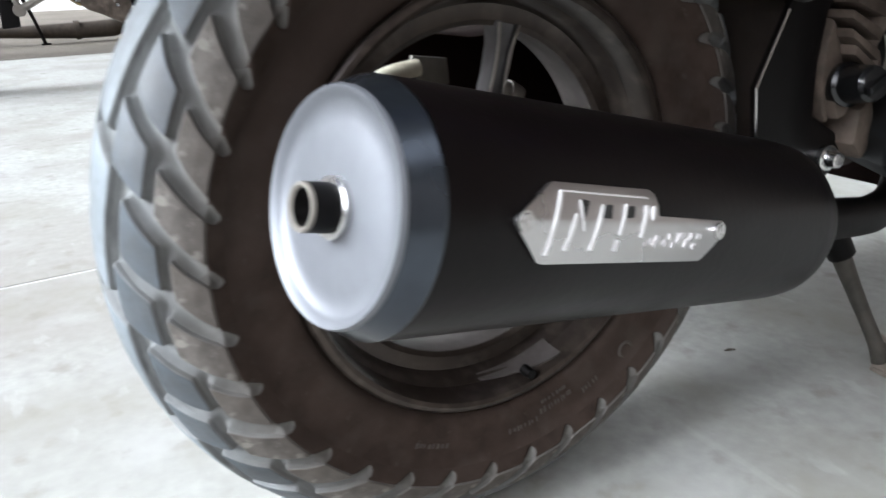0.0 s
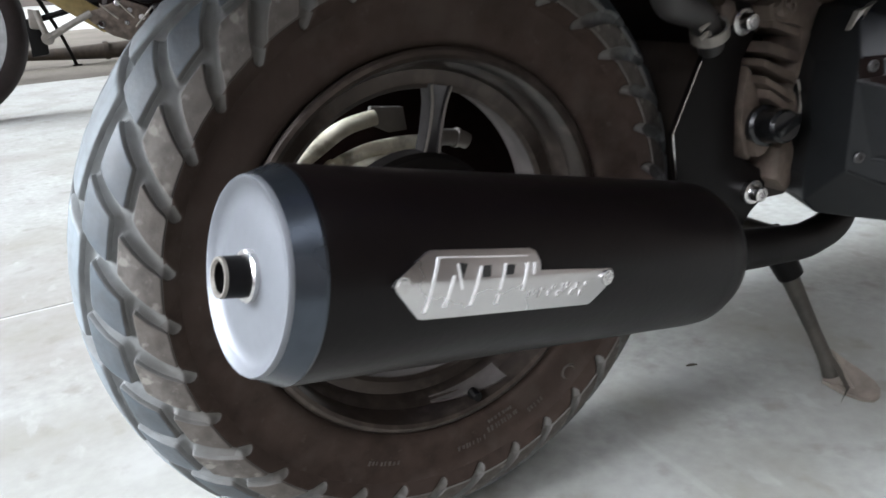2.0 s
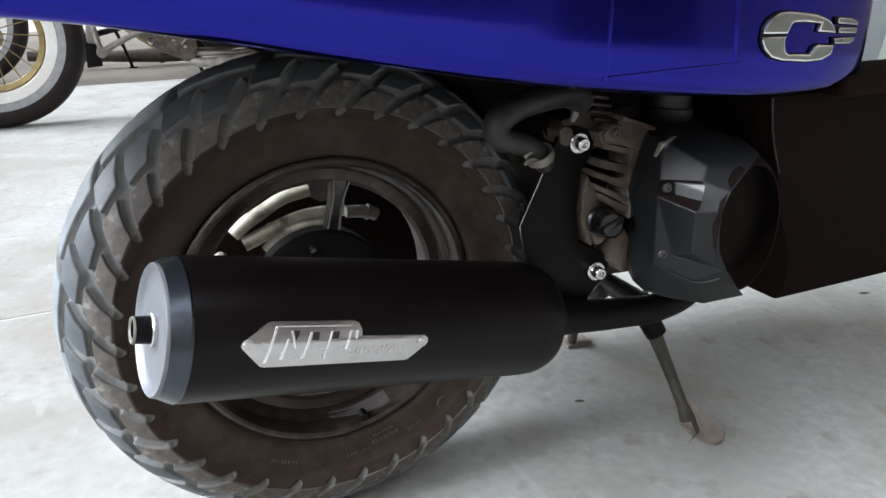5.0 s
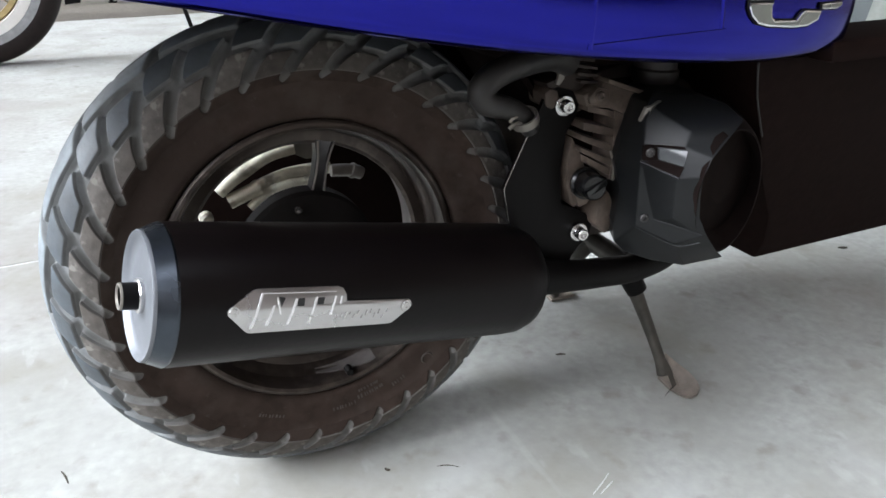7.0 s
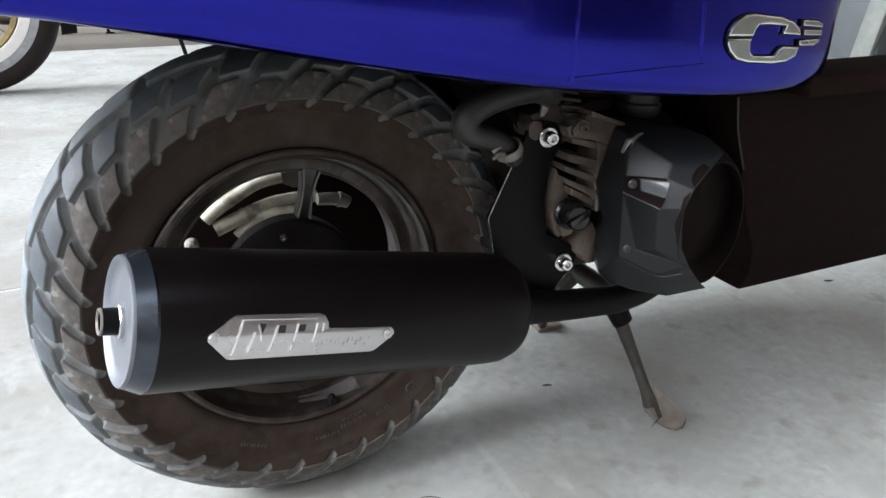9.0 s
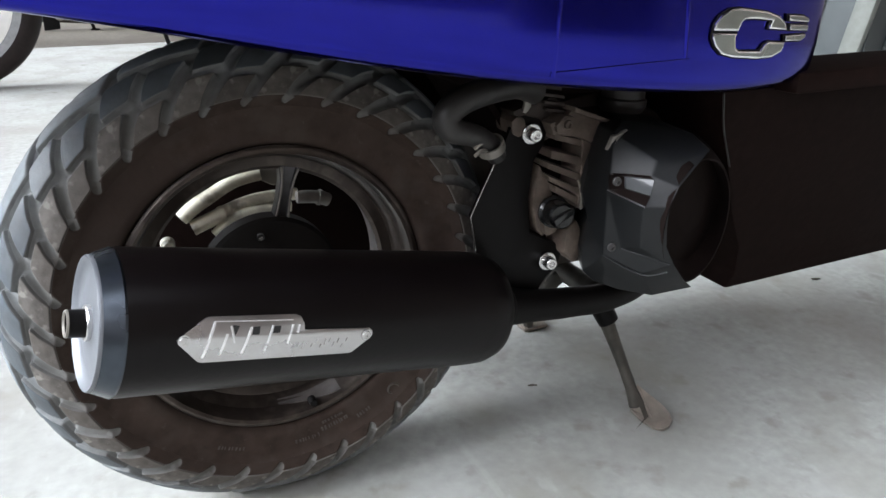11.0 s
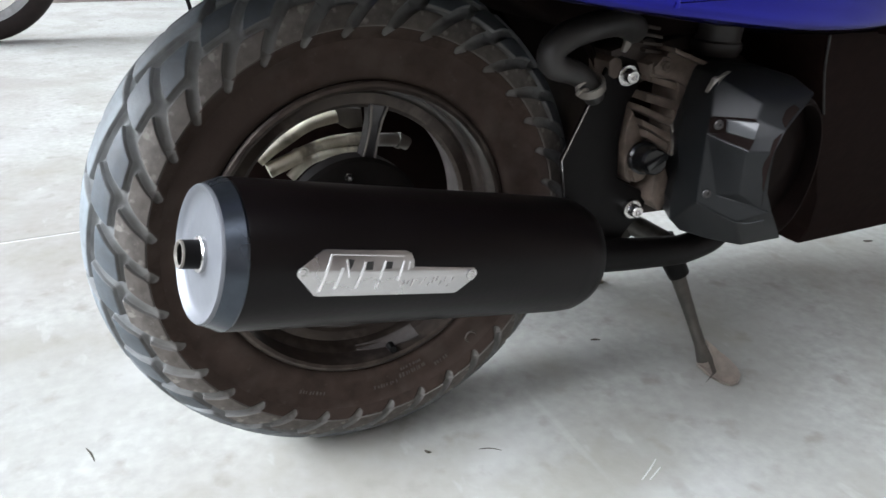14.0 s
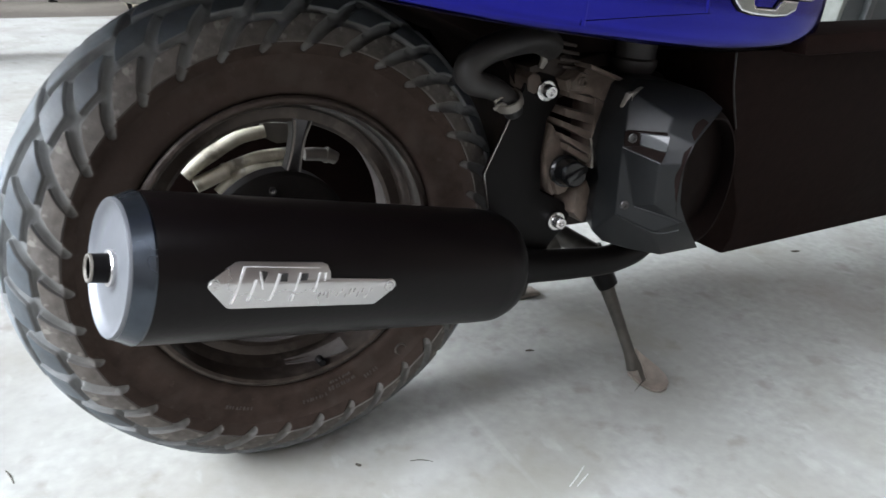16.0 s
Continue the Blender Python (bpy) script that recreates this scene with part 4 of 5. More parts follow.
for k in range(4):
    casting("upper_fin", [(0.236 + 0.004 * k, 0.4100 - 0.0075 * k), (0.262 + 0.004 * k, 0.4055 - 0.0075 * k), (0.262 + 0.004 * k, 0.4025 - 0.0075 * k), (0.236 + 0.004 * k, 0.4070 - 0.0075 * k)], -0.0960, -0.060, 0.0008, M_ENGDARK)
casting("crankcase_face", [(0.2466, 0.3327), (0.2415, 0.3152), (0.2423, 0.2860), (0.2477, 0.2661), (0.2550, 0.2576), (0.2632, 0.2721), (0.2670, 0.2908), (0.2600, 0.3105)], -0.0925, -0.060, 0.004)
# Added black box behind the fins gives the shade seen between them.
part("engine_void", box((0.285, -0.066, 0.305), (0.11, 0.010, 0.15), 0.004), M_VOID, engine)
# Thin grey strip drawn for the bright highlight beside the filler cap.
part("cap_glint", tube([(0.2778, -0.110, 0.3200), (0.2822, -0.111, 0.3062), (0.2834, -0.110, 0.2897)], 0.0012, 8), M_GREYMET, engine, "grey wire strip for the chrome glint by the filler cap")
knob = part("filler_cap", revolved([(0.0, 0.0155), (0.010, 0.0158), (0.012, 0.0135), (0.030, 0.0125), (0.033, 0.0105), (0.033, 0.0)], (0.2620, -0.092, 0.2855), (-0.25, -0.95, 0.15), 20), M_KNOB, engine, "black filler cap", angle=30)
part("cap_grip", box((0.2545, -0.1238, 0.2910), (0.024, 0.006, 0.0070), 0.002, Matrix.Rotation(radians(-25), 3, "Y")), M_KNOB, engine, "black grip of the filler cap")
casting("casting_lug", [(0.2723, 0.2680), (0.2850, 0.2769), (0.2937, 0.2585), (0.2930, 0.2388), (0.2856, 0.2287), (0.2719, 0.2424)], -0.1050, -0.065, 0.004)
casting("cap_seat", [(0.2480, 0.2760), (0.2620, 0.2790), (0.2700, 0.2740), (0.2640, 0.2640), (0.2540, 0.2620)], -0.1000, -0.070, 0.003)

# rubber breather hose with its clamp, and small fittings
hose = part("breather_hose", tube([(0.2300, -0.10, 0.4050), (0.2060, -0.110, 0.4135), (0.1764, -0.117, 0.4130), (0.1480, -0.120, 0.4065), (0.1322, -0.122, 0.3955), (0.1367, -0.122, 0.3840), (0.1585, -0.120, 0.3765), (0.1774, -0.112, 0.3660), (0.1915, -0.104, 0.3510)], [0.0118, 0.0118, 0.0118, 0.0118, 0.0116, 0.0110, 0.0098, 0.0092, 0.0088], 18), M_HOSE, scooter, "grey rubber breather hose")
part("hose_clamp", revolved([(-0.004, 0.0108), (-0.004, 0.0128), (0.004, 0.0128), (0.004, 0.0108)], (0.180, -0.1125, 0.363), (0.45, 0.25, -0.85), 20, True), M_GREYMET, hose, "spring hose clamp")
for dz in (0.0, 0.006):
    part("clamp_ear", tube([(0.172, -0.120, 0.362 + dz), (0.163, -0.126, 0.364 + dz), (0.157, -0.126, 0.360 + dz)], 0.0016, 8), M_GREYMET, hose)
part("metal_tab", soften(loft([[(0.2150, y, 0.4180), (0.2226, y, 0.4180), (0.2252, y, 0.3924), (0.2202, y, 0.3866), (0.2165, y, 0.3880), (0.2184, y, 0.3950)] for y in (-0.104, -0.100)]), 0.001), M_GREYMET, scooter, "small grey metal tab")
part("mount_boss", soften(loft([[(x, y, z) for x, z in ((0.2125, 0.3772), (0.2183, 0.3819), (0.2270, 0.3791), (0.2303, 0.3659), (0.2220, 0.3613), (0.2144, 0.3653))] for y in (-0.0920, -0.060)]), 0.003), M_ENGINE, scooter, "dirt-crusted casting lug")
part("intake_pipe", revolved([(0, 0.0), (0, 0.020), (0.006, 0.0235), (0.012, 0.0235), (0.014, 0.021), (0.028, 0.021), (0.028, 0.0)], (0.340, -0.086, 0.376), (0.05, 0.0, 1), 24), M_INTAKE, scooter, "dull grey rubber intake stub")

# blue side cover and tail, one bent shell
# Rear sections out of view are widened and lowered to shade the tyre top.
PANEL = [(-0.505, 0.004, 0.530, 0.66), (-0.495, 0.060, 0.520, 0.68), (-0.46, 0.098, 0.511, 0.70), (-0.40, 0.124, 0.505, 0.71), (-0.33, 0.144, 0.501, 0.71), (-0.26, 0.156, 0.497, 0.70), (-0.1811, 0.165, 0.4900, 0.69), (-0.1279, 0.181, 0.4810, 0.69), (-0.0673, 0.192, 0.4702, 0.69), (0.0019, 0.199, 0.4565, 0.69), (0.0823, 0.203, 0.4415, 0.69),
         (0.1663, 0.205, 0.4288, 0.68), (0.2519, 0.2048, 0.4172, 0.67), (0.3492, 0.2015, 0.4090, 0.66), (0.4130, 0.1970, 0.4086, 0.65), (0.4440, 0.1918, 0.4100, 0.65), (0.4680, 0.1858, 0.4116, 0.65), (0.4790, 0.1795, 0.4148, 0.65), (0.4815, 0.1690, 0.4260, 0.65)]


def shell_section(x, w, z0, z1):
    h = z1 - z0
    right = [(w - 0.022, z0 + 0.003), (w - 0.010, z0), (w - 0.003, z0 + 0.004), (w, z0 + 0.010), (w + 0.0020, z0 + 0.026), (w + 0.0026, z0 + 0.036), (w + 0.0028, z0 + 0.06), (w + 0.001, z0 + 0.11), (w - 0.012, z0 + h * 0.75), (w - 0.06, z1), (0.0, z1 + 0.012)]
    right = [(max(y, 0.0), z) for y, z in right]
    return [(x, -y, z) for y, z in right]


body = bmesh.new()
secs = [shell_section(*s) for s in PANEL]
grid = [[body.verts.new(p) for p in s] for s in secs]
for a, b in zip(grid, grid[1:]):
    for k in range(len(a) - 1):
        body.faces.new((a[k], a[k + 1], b[k + 1], b[k]))
mirror = [[body.verts.new((v.co.x, -v.co.y, v.co.z)) for v in g] for g in grid]
for a, b in zip(mirror, mirror[1:]):
    for k in range(len(a) - 1):
        body.faces.new((a[k], b[k], b[k + 1], a[k + 1]))
bmesh.ops.remove_doubles(body, verts=body.verts[:], dist=0.0005)
panel = part("side_cover", body, M_BLUE, scooter, "glossy deep blue painted side cover", angle=50)
sol = panel.modifiers.new("thickness", "SOLIDIFY")
sol.thickness, sol.offset = 0.003, -1
sub = panel.modifiers.new("round", "SUBSURF")
sub.levels = sub.render_levels = 2

# added black arc round the front of the tyre that closes the dark gap
bm = bmesh.new()
outer = [[AXLE + Vector((r * math.cos(radians(a)), y, r * math.sin(radians(a)))) for a in range(-5, 100, 7)] for r, y in ((0.262, -0.058), (0.270, -0.048), (0.270, 0.098), (0.190, 0.098), (0.190, 0.092), (0.264, 0.092), (0.264, -0.046), (0.256, -0.058))]
gv = [[bm.verts.new(q) for q in row] for row in outer]
for a, b in zip(gv, gv[1:] + gv[:1]):
    for k in range(len(a) - 1):
        bm.faces.new((a[k], a[k + 1], b[k + 1], b[k]))
part("wheel_gap_arc", bm, M_VOID, scooter, "added black arc that closes the dark gap round the tyre")

# Added black block in place of the dark void below the body.
part("frame_void_block", prism([(0.04, 0.47), (0.10, 0.44), (0.19, 0.402), (0.24, 0.394), (0.46, 0.394), (0.46, 0.47)], -0.078, 0.165, 0.004), M_VOID, scooter, "added black block that fills the dark under the body")

# added inside the body: an unseen light-blocking plate and a black block for shade
part("light_block_skirt", prism([(-0.08, 0.50), (-0.08, 0.470), (0.0, 0.440), (0.12, 0.400), (0.26, 0.380), (0.26, 0.50)], 0.085, 0.093, 0.001), M_VOID, scooter, "unseen black plate that keeps light off the tyre top")
part("underbody_black_block", prism([(-0.30, 0.56), (-0.20, 0.51), (0.0, 0.490), (0.14, 0.470), (0.24, 0.450), (0.45, 0.445), (0.45, 0.60), (-0.30, 0.60)], -0.165, 0.165, 0.004), M_VOID, scooter, "added black block for the shade under the body")


def on_panel(x, z, out=0.0):
    """A point on the flank of the side cover."""
    for (x0, w0, a0, b0), (x1, w1, a1, b1) in zip(PANEL, PANEL[1:]):
        if x0 <= x <= x1:
            t = (x - x0) / (x1 - x0)
            w, z0 = w0 + (w1 - w0) * t, a0 + (a1 - a0) * t
            return (x, -(w + float(np.interp(z - z0, (0.010, 0.026, 0.036, 0.06, 0.11), (0.0, 0.0018, 0.0024, 0.0027, 0.001))) + out), z)
    return (x, -0.2, z)


def panel_plate(outline, out, thick):
    bm = bmesh.new()
    a = [bm.verts.new(on_panel(x, z, out)) for x, z in outline]
    b = [bm.verts.new(on_panel(x, z, out + thick)) for x, z in outline]
    bm.faces.new(a), bm.faces.new(b)
    n = len(a)
    for k in range(n):
        bm.faces.new((a[k], a[(k + 1) % n], b[(k + 1) % n], b[k]))
    bmesh.ops.recalc_face_normals(bm, faces=bm.faces)
    return bm


part("panel_seam", tube([on_panel(0.178, 0.4365 + 0.011 * k, -0.0012) for k in range(8)], 0.0022, 10), M_BLUE, panel, "moulded seam line")

# chrome emblem made of plain curved bars, each with a dark edge and a dull inner field
E_UP = [(0.3240, 0.4638), (0.3248, 0.4689), (0.3298, 0.4746), (0.3403, 0.4794), (0.3512, 0.4799), (0.3842, 0.4761), (0.3991, 0.4720), (0.4081, 0.4662), (0.4109, 0.4606), (0.3882, 0.4626), (0.3892, 0.4661), (0.3905, 0.4692), (0.3690, 0.4713), (0.3575, 0.4714), (0.3537, 0.4685), (0.3512, 0.4625)]
E_LOW = [(0.3239, 0.4617), (0.3510, 0.4604), (0.3491, 0.4578), (0.3515, 0.4492), (0.3560, 0.4463), (0.3818, 0.4448), (0.3859, 0.4496), (0.3901, 0.4521), (0.4116, 0.4504), (0.4094, 0.4431), (0.3980, 0.4391), (0.3798, 0.4389), (0.3500, 0.4417), (0.3369, 0.4448), (0.3282, 0.4514), (0.3240, 0.4578)]
E_3 = [[(0.4111, 0.4728), (0.4325, 0.4715), (0.4422, 0.4684), (0.4423, 0.4655), (0.4123, 0.4683)], [(0.4146, 0.4649), (0.4423, 0.4632), (0.4430, 0.4585), (0.4158, 0.4604)], [(0.4107, 0.4560), (0.4415, 0.4558), (0.4402, 0.4526), (0.4342, 0.4505), (0.4119, 0.4518)]]


def grown(outline, d):
    """The outline moved outward by d."""
    n = len(outline)
    area = sum(a[0] * b[1] - b[0] * a[1] for a, b in zip(outline, outline[1:] + outline[:1]))
    sg = 1 if area > 0 else -1
    out = []
    for k in range(n):
        p, q, r = (Vector(outline[j % n]) for j in (k - 1, k, k + 1))
        a, b = (q - p).normalized(), (r - q).normalized()
        m = (Vector((a.y, -a.x)) + Vector((b.y, -b.x))) * sg
        out.append(tuple(q + m.normalized() * d * min(1.6, 2 / max(m.length, 0.8))))
    return out


for o, rim_w in [(E_UP, 0.0016), (E_LOW, 0.0016)] + [(o, 0.0009) for o in E_3]:
    part("emblem_edge", panel_plate(grown(o, 0.0010), 0.0004, 0.0010), M_BLACK, panel, "black edge of the emblem")
    part("emblem", soften(panel_plate(o, 0.0010, 0.0020), 0.0005), M_CHROME, panel, "chrome emblem bar")
    part("emblem_field", panel_plate(grown(o, -rim_w), 0.0026, 0.0007), M_DULLMET, panel, "dull grey field of the emblem")

# crease and second seam of the cover
part("panel_seam", tube([on_panel(x, z, -0.0003) for x, z in ((0.176, 0.4395), (0.24, 0.4415), (0.3050, 0.4430))], 0.0006, 6), M_BLUE, panel, "crease line")
part("panel_seam", tube([on_panel(x, z, -0.0006) for x, z in ((0.300, 0.4440), (0.298, 0.465), (0.296, 0.490))], 0.0020, 10), M_BLUE, panel, "moulded seam line")

# lower cowl under the footboard
cowl = bmesh.new()
A = [(0.385, -0.168, 0.405), (0.400, -0.160, 0.369), (0.430, -0.147, 0.325), (0.470, -0.125, 0.265), (0.520, -0.100, 0.205), (0.534, -0.088, 0.165), (0.530, -0.081, 0.142)]
B = [(1.15, y, z) for _, y, z in A]
pa, pb = [cowl.verts.new(p) for p in A], [cowl.verts.new(p) for p in B]
qa, qb = [cowl.verts.new((x, -y, min(z, 0.362))) for x, y, z in A], [cowl.verts.new((x, -y, min(z, 0.362))) for x, y, z in B]
for k in range(len(A) - 1):
    cowl.faces.new((pa[k], pa[k + 1], pb[k + 1], pb[k]))
    cowl.faces.new((qa[k], qb[k], qb[k + 1], qa[k + 1]))
    cowl.faces.new((pa[k], qa[k], qa[k + 1], pa[k + 1]))
cowl.faces.new((pa[-1], qa[-1], qb[-1], pb[-1]))
cowl.faces.new((pa[0], pb[0], qb[0], qa[0]))
cowl.faces.new(pb + qb[::-1])
bmesh.ops.recalc_face_normals(cowl, faces=cowl.faces)
part("cowl_edge", tube([(0.386, -0.169, 0.404), (0.401, -0.161, 0.369), (0.431, -0.148, 0.325)], 0.0010, 6), M_HOSE, scooter, "paler edge strip of the cowl")
part("rubber_tab", prism([(0.489, 0.405), (0.512, 0.401), (0.508, 0.409), (0.497, 0.4138)], -0.1725, -0.165, 0.001), M_SCOOP, scooter, "small brown rubber tab")
cowl_ob = part("lower_cowl", soften(cowl, 0.004), M_DULL, scooter, "dull black plastic lower cowl", angle=30)
part("footboard", box((0.80, -0.150, 0.411), (0.70, 0.085, 0.020), 0.006), M_DULL, scooter, "dull black footboard edge")

# centre stand
stand = part("stand", tube([(0.380, -0.038, 0.128), (0.3835, -0.045, 0.114), (0.3925, -0.058, 0.0820), (0.3985, -0.070, 0.0560), (0.4030, -0.082, 0.032), (0.4060, -0.088, 0.014)], [0.0100, 0.0092, 0.0076, 0.0068, 0.0070, 0.0080], 16), M_STAND, scooter, "worn dark steel stand leg")
part("stand_sleeve", tube([(0.368, -0.026, 0.156), (0.3765, -0.036, 0.136), (0.3870, -0.045, 0.1120)], [0.0150, 0.0140, 0.0125], 14), M_BLACK, stand, "black sleeve of the stand")
foot_pts = [(0.4060, -0.0800, 0.0040), (0.4040, -0.1040, 0.0030), (0.4080, -0.1210, 0.0030), (0.4150, -0.1280, 0.0030), (0.4250, -0.1275, 0.0040), (0.4350, -0.1210, 0.0055), (0.4385, -0.1120, 0.0085), (0.4350, -0.1010, 0.0150), (0.4230, -0.0900, 0.0260), (0.4100, -0.0820, 0.0390)]
bm = bmesh.new()
fa, fb = [bm.verts.new((x, y, max(z - 0.003, 0.0005))) for x, y, z in foot_pts], [bm.verts.new((x - 0.001, y - 0.001, z + 0.0015)) for x, y, z in foot_pts]
ca, cb = bm.verts.new((0.417, -0.108, 0.0015)), bm.verts.new((0.416, -0.108, 0.0050))
for k in range(len(fa)):
    j = (k + 1) % len(fa)
    bm.faces.new((fa[k], fa[j], ca))
    bm.faces.new((fb[k], fb[j], cb))
    bm.faces.new((fa[k], fa[j], fb[j], fb[k]))
bmesh.ops.recalc_face_normals(bm, faces=bm.faces)
part("stand_foot", bm, M_FOOT, stand, "scuffed pale stand foot plate", angle=60)
part("foot_web", soften(loft([[(0.405, -0.083, 0.036), (0.411, -0.080, 0.036), (0.424, -0.094, 0.010), (0.412, -0.104, 0.006)], [(0.401, -0.088, 0.034), (0.406, -0.090, 0.034), (0.418, -0.101, 0.008), (0.406, -0.106, 0.005)]]), 0.001), M_STAND, stand)
part("stand_pivot", tube([(0.372, -0.040, 0.150), (0.372, 0.065, 0.150)], 0.013, 16), M_STAND, stand)
part("far_leg", tube([(0.372, 0.060, 0.150), (0.380, 0.100, 0.100), (0.398, 0.145, 0.012)], [0.010, 0.008, 0.007], 12), M_STAND, stand)
part("stand_foot", box((0.408, 0.150, 0.0065), (0.040, 0.026, 0.005), 0.002), M_FOOT, stand, "scuffed pale stand foot plate")
part("stand_stub", tube([(0.372, 0.030, 0.150), (0.345, 0.030, 0.128), (0.335, 0.030, 0.112)], [0.010, 0.008, 0.007], 12), M_STAND, stand)


# ---- the parked motorcycles behind ----
def motorcycle(label, m, near):
    """The lower half of a parked motorcycle pointing along +x; near: with its swing arm and engine side built out."""
    bike = thing("motorcycle", label, "motorcycle", m, group="parked motorcycles")
    c = Vector((-0.036, 0, 0.315))
    wheel = part("tyre", revolved([(0.030, 0.220), (0.046, 0.231), (0.054, 0.258), (0.044, 0.292), (0.021, 0.311), (0, 0.315), (-0.021, 0.311), (-0.044, 0.292), (-0.054, 0.258), (-0.046, 0.231), (-0.030, 0.220)], c, (0, 1, 0), 72), M_DARKRUB, bike, "black road tyre")
    part("flank_stripe", revolved([(-0.0440, 0.222), (-0.0484, 0.231), (-0.0530, 0.246), (-0.0545, 0.252)], c, (0, 1, 0), 72), M_GREYRUB, wheel, "grey sidewall band")
    rimw = part("rim", revolved([(-0.040, 0.227), (-0.047, 0.224), (-0.045, 0.192), (-0.020, 0.184), (0.020, 0.184), (0.045, 0.192), (0.047, 0.224), (0.040, 0.227)], c, (0, 1, 0), 72, True), M_WHITE, bike, "white spoked wheel rim")
    part("inner_ring", revolved([(-0.030, 0.188), (-0.036, 0.183), (-0.030, 0.166), (0.030, 0.166), (0.036, 0.183), (0.030, 0.188)], c, (0, 1, 0), 64, True), M_GOLD, rimw, "gold inner ring of the rim")
    for k in range(18):
        a = 2 * math.pi * k / 18
        part("spoke", tube([c + Vector((0.03 * math.cos(a + 0.5), -0.03, 0.03 * math.sin(a + 0.5))), c + Vector((0.172 * math.cos(a), -0.012, 0.172 * math.sin(a)))], 0.0022, 6), M_GOLD, rimw, "gold spoke")
    part("hub", revolved([(-0.06, 0), (-0.06, 0.02), (-0.045, 0.05), (0.045, 0.05), (0.06, 0.02), (0.06, 0)], c, (0, 1, 0), 32), M_GOLD, rimw, "gold hub")
    part("underseat_body", soften(loft([[(0.15, y, 0.60), (0.1, y, 0.75), (0.9, y, 0.8), (1.1, y, 0.55), (0.55, y, 0.47)] for y in (-0.12, 0.12)]), 0.03), M_VOID, bike, "dark underseat body")
    part("side_stand", tube([(0.62, 0.15, 0.36), (0.689, 0.30, 0.17), (0.725, 0.37, 0.04), (0.732, 0.385, 0.006)], [0.012, 0.009, 0.009, 0.010], 10), M_BLACK, bike, "black side stand")
    part("side_stand_foot", box((0.737, 0.39, 0.005), (0.046, 0.03, 0.008), 0.002), M_BLACK, bike)
    if not near:
        part("engine_block", soften(loft([[(0.60, y, 0.36), (0.60, y, 0.46), (1.2, y, 0.46), (1.2, y, 0.30), (0.9, y, 0.28)] for y in (-0.1, 0.2)]), 0.02), M_VOID, bike, "black engine block")
        part("exhaust", tube([(1.35, 0.44, 0.10), (1.16, 0.44, 0.075), (1.08, 0.44, 0.066), (0.88, 0.44, 0.062), (0.55, 0.44, 0.070), (0.20, 0.45, 0.09)], [0.022, 0.024, 0.046, 0.042, 0.028, 0.028], 20), M_OLDPIPE, bike, "dark weathered exhaust")
        part("exhaust_strap", revolved([(-0.012, 0.046), (-0.012, 0.050), (0.012, 0.050), (0.012, 0.046)], (0.90, 0.44, 0.063), (1, 0, 0), 24, True), M_OLDPIPE, bike)
        return bike
    turn = Matrix.Rotation(radians(37), 3, "Y")
    part("swing_arm", box((0.378, -0.08, 0.390), (0.36, 0.034, 0.064), 0.009, turn), M_GOLD, bike, "gold swing arm")
    part("arm_bolt", bolt((0.497, -0.098, 0.288), (0, -1, 0), 0.013, 0.014, 0.017), M_CHROME, bike, "chrome pivot bolt")
    part("chain_guard", box((0.300, -0.095, 0.425), (0.26, 0.012, 0.012), 0.003, Matrix.Rotation(radians(20), 3, "Y")), M_WHITE, bike, "white chain guard")
    part("chain", tube([(0.29, -0.07, 0.31), (0.38, -0.07, 0.33), (0.50, -0.07, 0.36)], 0.011, 6), M_BLACK, bike, "black drive chain")
    part("engine_block", soften(loft([[(0.54, y, 0.27), (0.52, y, 0.34), (0.56, y, 0.46), (1.05, y, 0.46), (1.10, y, 0.33), (0.93, y, 0.255), (0.68, y, 0.250)] for y in (-0.075, 0.10)]), 0.015), M_VOID, bike, "black engine block")
    part("engine_case", soften(loft([[(0.443, y, 0.325), (0.470, y, 0.290), (0.525, y, 0.246), (0.560, y, 0.232), (0.616, y, 0.203), (0.640, y, 0.215), (0.655, y, 0.245), (0.652, y, 0.33), (0.58, y, 0.36)] for y in (-0.10, -0.04)]), 0.008), M_ENGINE, bike, "brown dirty engine casing")
    part("side_box", soften(loft([[(0.667, y, 0.34), (0.672, y, 0.268), (0.690, y, 0.256), (0.866, y, 0.244), (0.890, y, 0.258), (0.905, y, 0.34)] for y in (-0.13, -0.05)]), 0.010), M_HUB, bike, "black ribbed side box")
    for x in (0.71, 0.745, 0.78, 0.815):
        part("box_rib", box((x, -0.134, 0.30), (0.008, 0.012, 0.07), 0.003), M_HUB, bike)
    part("low_pipe", tube([(0.63, -0.085, 0.205), (0.70, -0.10, 0.198), (0.86, -0.10, 0.212), (1.05, -0.09, 0.22)], [0.016, 0.020, 0.020, 0.018], 12), M_OLDMETAL, bike, "grey scorched low pipe")
    part("low_pipe", tube([(0.64, -0.080, 0.235), (0.72, -0.09, 0.230), (0.90, -0.09, 0.236)], 0.010, 10), M_OLDMETAL, bike, "grey scorched low pipe")
    for x, z, r in ((0.555, 0.350, 0.015), (0.590, 0.325, 0.013), (0.575, 0.285, 0.012), (0.625, 0.300, 0.016), (0.640, 0.365, 0.012), (0.605, 0.385, 0.014), (0.540, 0.400, 0.012), (0.665, 0.330, 0.010), (0.690, 0.385, 0.012), (0.610, 0.260, 0.011)):
        part("engine_bolt", bolt((x, -0.102, z), (0, -1, 0), r * 0.62, 0.008), M_ALU, bike, "bright engine bolt")
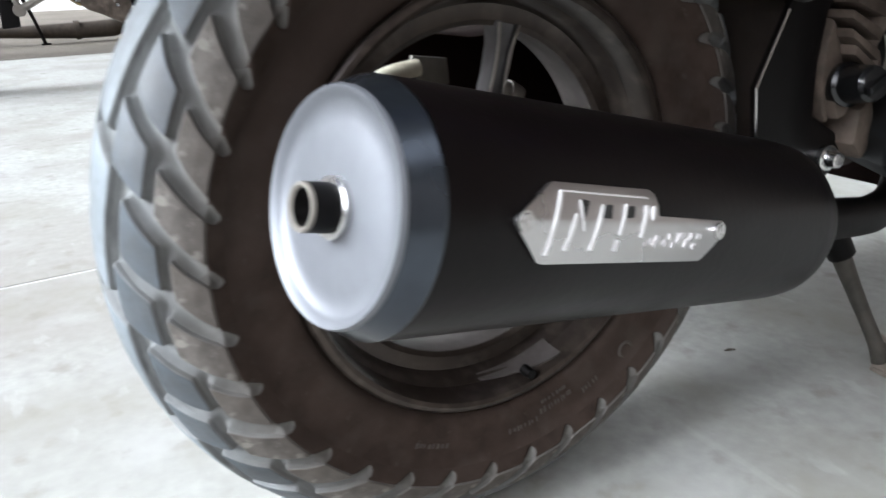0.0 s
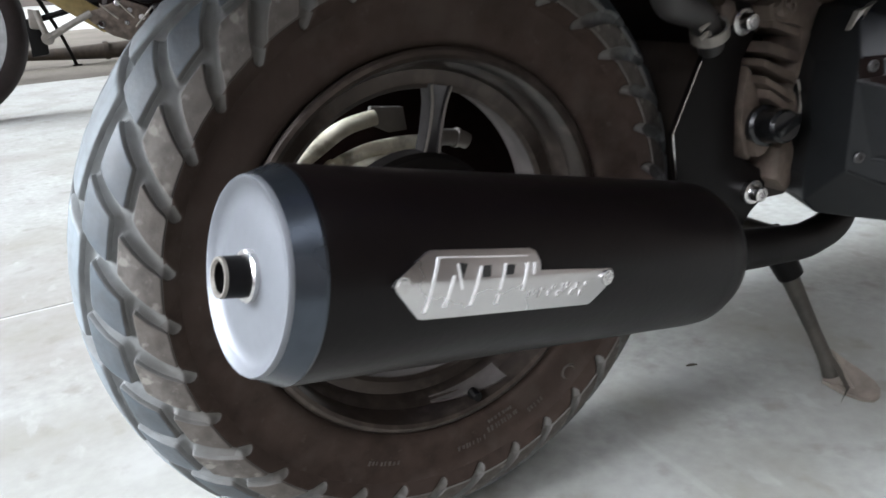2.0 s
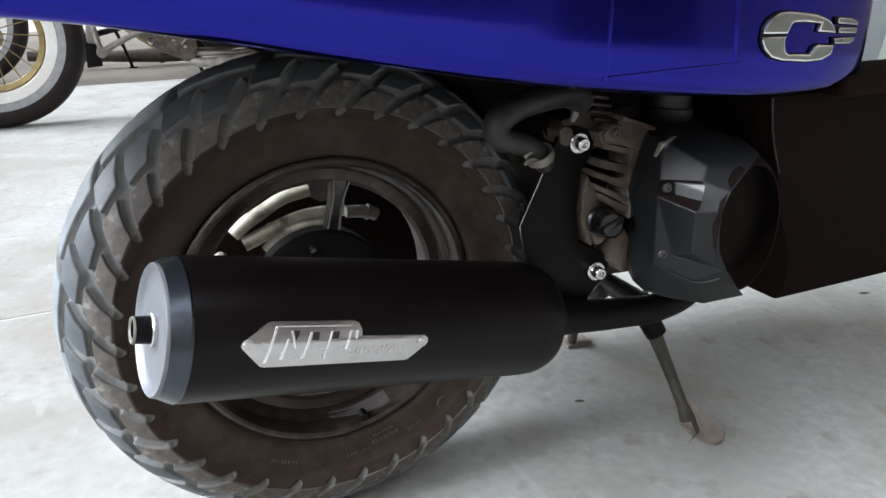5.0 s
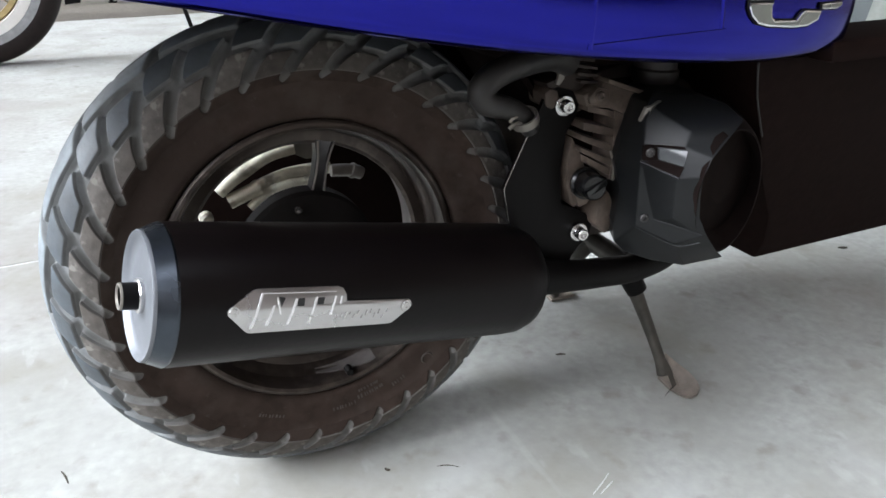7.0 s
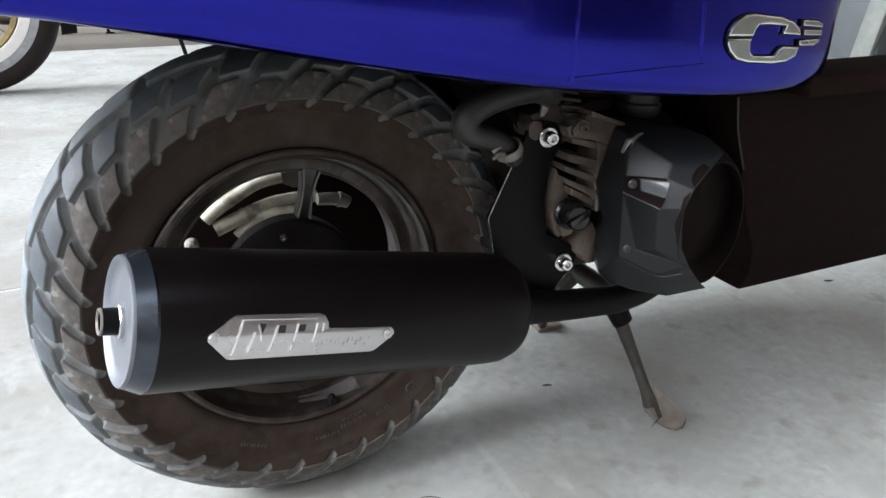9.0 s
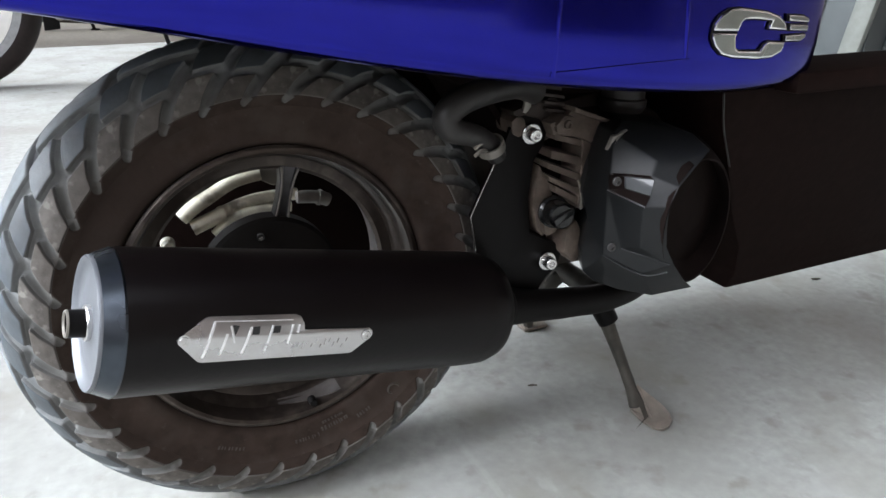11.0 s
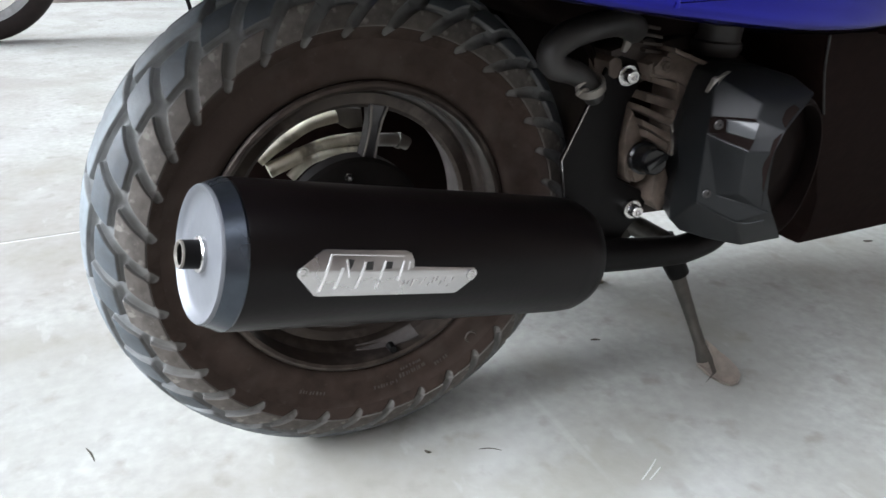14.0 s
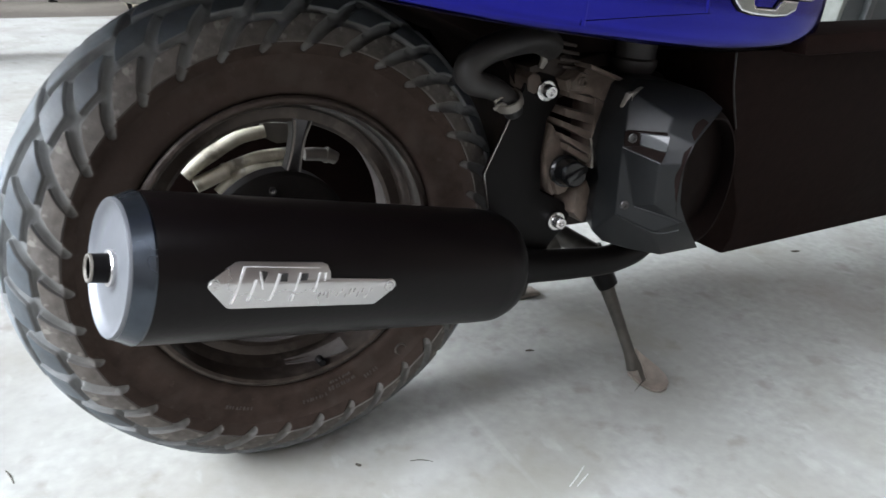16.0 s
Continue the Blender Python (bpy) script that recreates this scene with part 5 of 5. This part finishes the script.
    part("hose", tube([(0.56, -0.10, 0.43), (0.60, -0.115, 0.37), (0.66, -0.115, 0.35), (0.70, -0.10, 0.40)], 0.007, 8), M_BLACK, bike, "black oil hose")
    rest = part("rest_bracket", tube([(0.327, -0.11, 0.256), (0.39, -0.11, 0.288), (0.470, -0.105, 0.325)], [0.013, 0.011, 0.011], 10), M_GREYMET, bike, "grey foot rest bracket")
    part("bracket_eye", revolved([(-0.012, 0), (-0.012, 0.019), (0.012, 0.019), (0.012, 0)], (0.327, -0.11, 0.256), (0, 1, 0), 20), M_GREYMET, rest)
    part("bracket_stay", tube([(0.327, -0.11, 0.256), (0.318, -0.11, 0.30), (0.312, -0.11, 0.345)], 0.010, 10), M_GREYMET, rest)
    for x0, z0, x1, z1 in ((0.52, 0.40, 0.60, 0.30), (0.56, 0.43, 0.68, 0.36), (0.60, 0.27, 0.66, 0.33), (0.50, 0.35, 0.55, 0.30)):
        part("engine_rod", tube([(x0, -0.108, z0), (x1, -0.112, z1)], 0.0030, 8), M_OLDMETAL, bike, "worn chrome rod")
    part("brake_caliper", soften(loft([[(0.283, y, 0.29), (0.318, y, 0.285), (0.322, y, 0.34), (0.288, y, 0.352)] for y in (-0.11, -0.07)]), 0.006), M_GREYMET, bike, "grey brake caliper")
    part("caliper_mount", soften(loft([[(0.270, y, 0.20), (0.322, y, 0.205), (0.327, y, 0.32), (0.274, y, 0.32)] for y in (-0.085, -0.06)]), 0.005), M_BLACK, bike)
    return bike


motorcycle("parked motorcycle with white spoked rear wheel and gold swing arm", pose(-0.517, 2.40, 0), True)
motorcycle("parked motorcycle behind another with dark weathered low exhaust", pose(-0.80, 3.67, 0), False)

# flat board under the second motorcycle
board = tagged(new("cardboard_sheet", mesh_from("cardboard_sheet", soften(loft([[(0.278, 3.70, z), (0.95, 3.46, z), (1.02, 3.98, z), (0.307, 4.19, z)] for z in (0.001, 0.012)]), 0.002), M_BOARD, False)), "flat tan cardboard sheet lying on the cement floor", "cardboard")

# pale plastic tub beyond the footboard
tub = thing("plastic_tub", "pale blue-grey plastic tub with ribbed sides on the floor", "tub", pose(1.72, 0.72, 0, 0, 0, 6))
part("tub_body", soften(loft([[(-0.25, -0.2, 0.0), (0.25, -0.2, 0.0), (0.25, 0.2, 0.0), (-0.25, 0.2, 0.0)], [(-0.33, -0.26, 0.62), (0.33, -0.26, 0.62), (0.33, 0.26, 0.62), (-0.33, 0.26, 0.62)]]), 0.03), M_TUB, tub)
for k in range(4):
    part("tub_rib", box((-0.21 + 0.14 * k, -0.238, 0.33), (0.03, 0.02, 0.52), 0.006, Matrix.Rotation(radians(5.5), 3, "X")), M_GREYRUB if k % 2 else M_TUB, tub)

for y, mat, w in ((-0.20, M_DULLMET, 0.045), (-0.09, M_TUB, 0.030), (0.03, M_DULLMET, 0.04), (0.14, M_TUB, 0.03)):
    part("tub_rib", box((-0.292, y, 0.33), (0.022, w, 0.52), 0.006, Matrix.Rotation(radians(-7.4), 3, "Y") @ Matrix.Rotation(radians(12), 3, "X")), mat, tub)

# ---- litter on the floor ----


def scrap(name, label, pts, w, mat):
    ob = tagged(new(name, mesh_from(name, tube([(x, y, w * 0.5) for x, y in pts], [w * 0.5, w, w * 0.4], 6, 0.5, 4), mat)), label, "litter", group="scraps on the floor")
    return ob


scrap("twig", "thin dry twig lying on the concrete", [(0.0955, -0.1050), (0.1066, -0.1084), (0.1165, -0.1160)], 0.0009, M_LEAF)
scrap("leaf_scrap", "small dark dry leaf scrap on the concrete", [(0.0440, -0.0860), (0.0460, -0.0895), (0.0485, -0.0900)], 0.0022, M_LEAF)
scrap("twig", "short dry twig lying on pale concrete", [(-0.2650, 0.0500), (-0.2610, 0.0400), (-0.2580, 0.0270)], 0.0010, M_LEAF)
scrap("leaf_scrap", "small dark dry leaf scrap on the concrete", [(0.3215, 0.0190), (0.3270, 0.0180), (0.3330, 0.0150)], 0.0022, M_LEAF)
scrap("leaf_scrap", "small dark leaf scrap far out on the concrete", [(0.935, 0.095), (0.942, 0.092), (0.95, 0.09)], 0.003, M_LEAF)

# pale scratches in the concrete beside the stand
for pts in ([(0.222, -0.206), (0.238, -0.198), (0.254, -0.188)], [(0.229, -0.209), (0.243, -0.203), (0.251, -0.199)]):
    bm = bmesh.new()
    ends = [(x, y, 0.0006 - 0.0006 * abs(k - 1)) for k, (x, y) in enumerate(pts)]
    add_tube(bm, ends, [0.0004, 0.0009, 0.0004], 6, 0.35, 5)
    part("scratch", bm, M_SCUFF, floor, "pale scratch in the concrete")
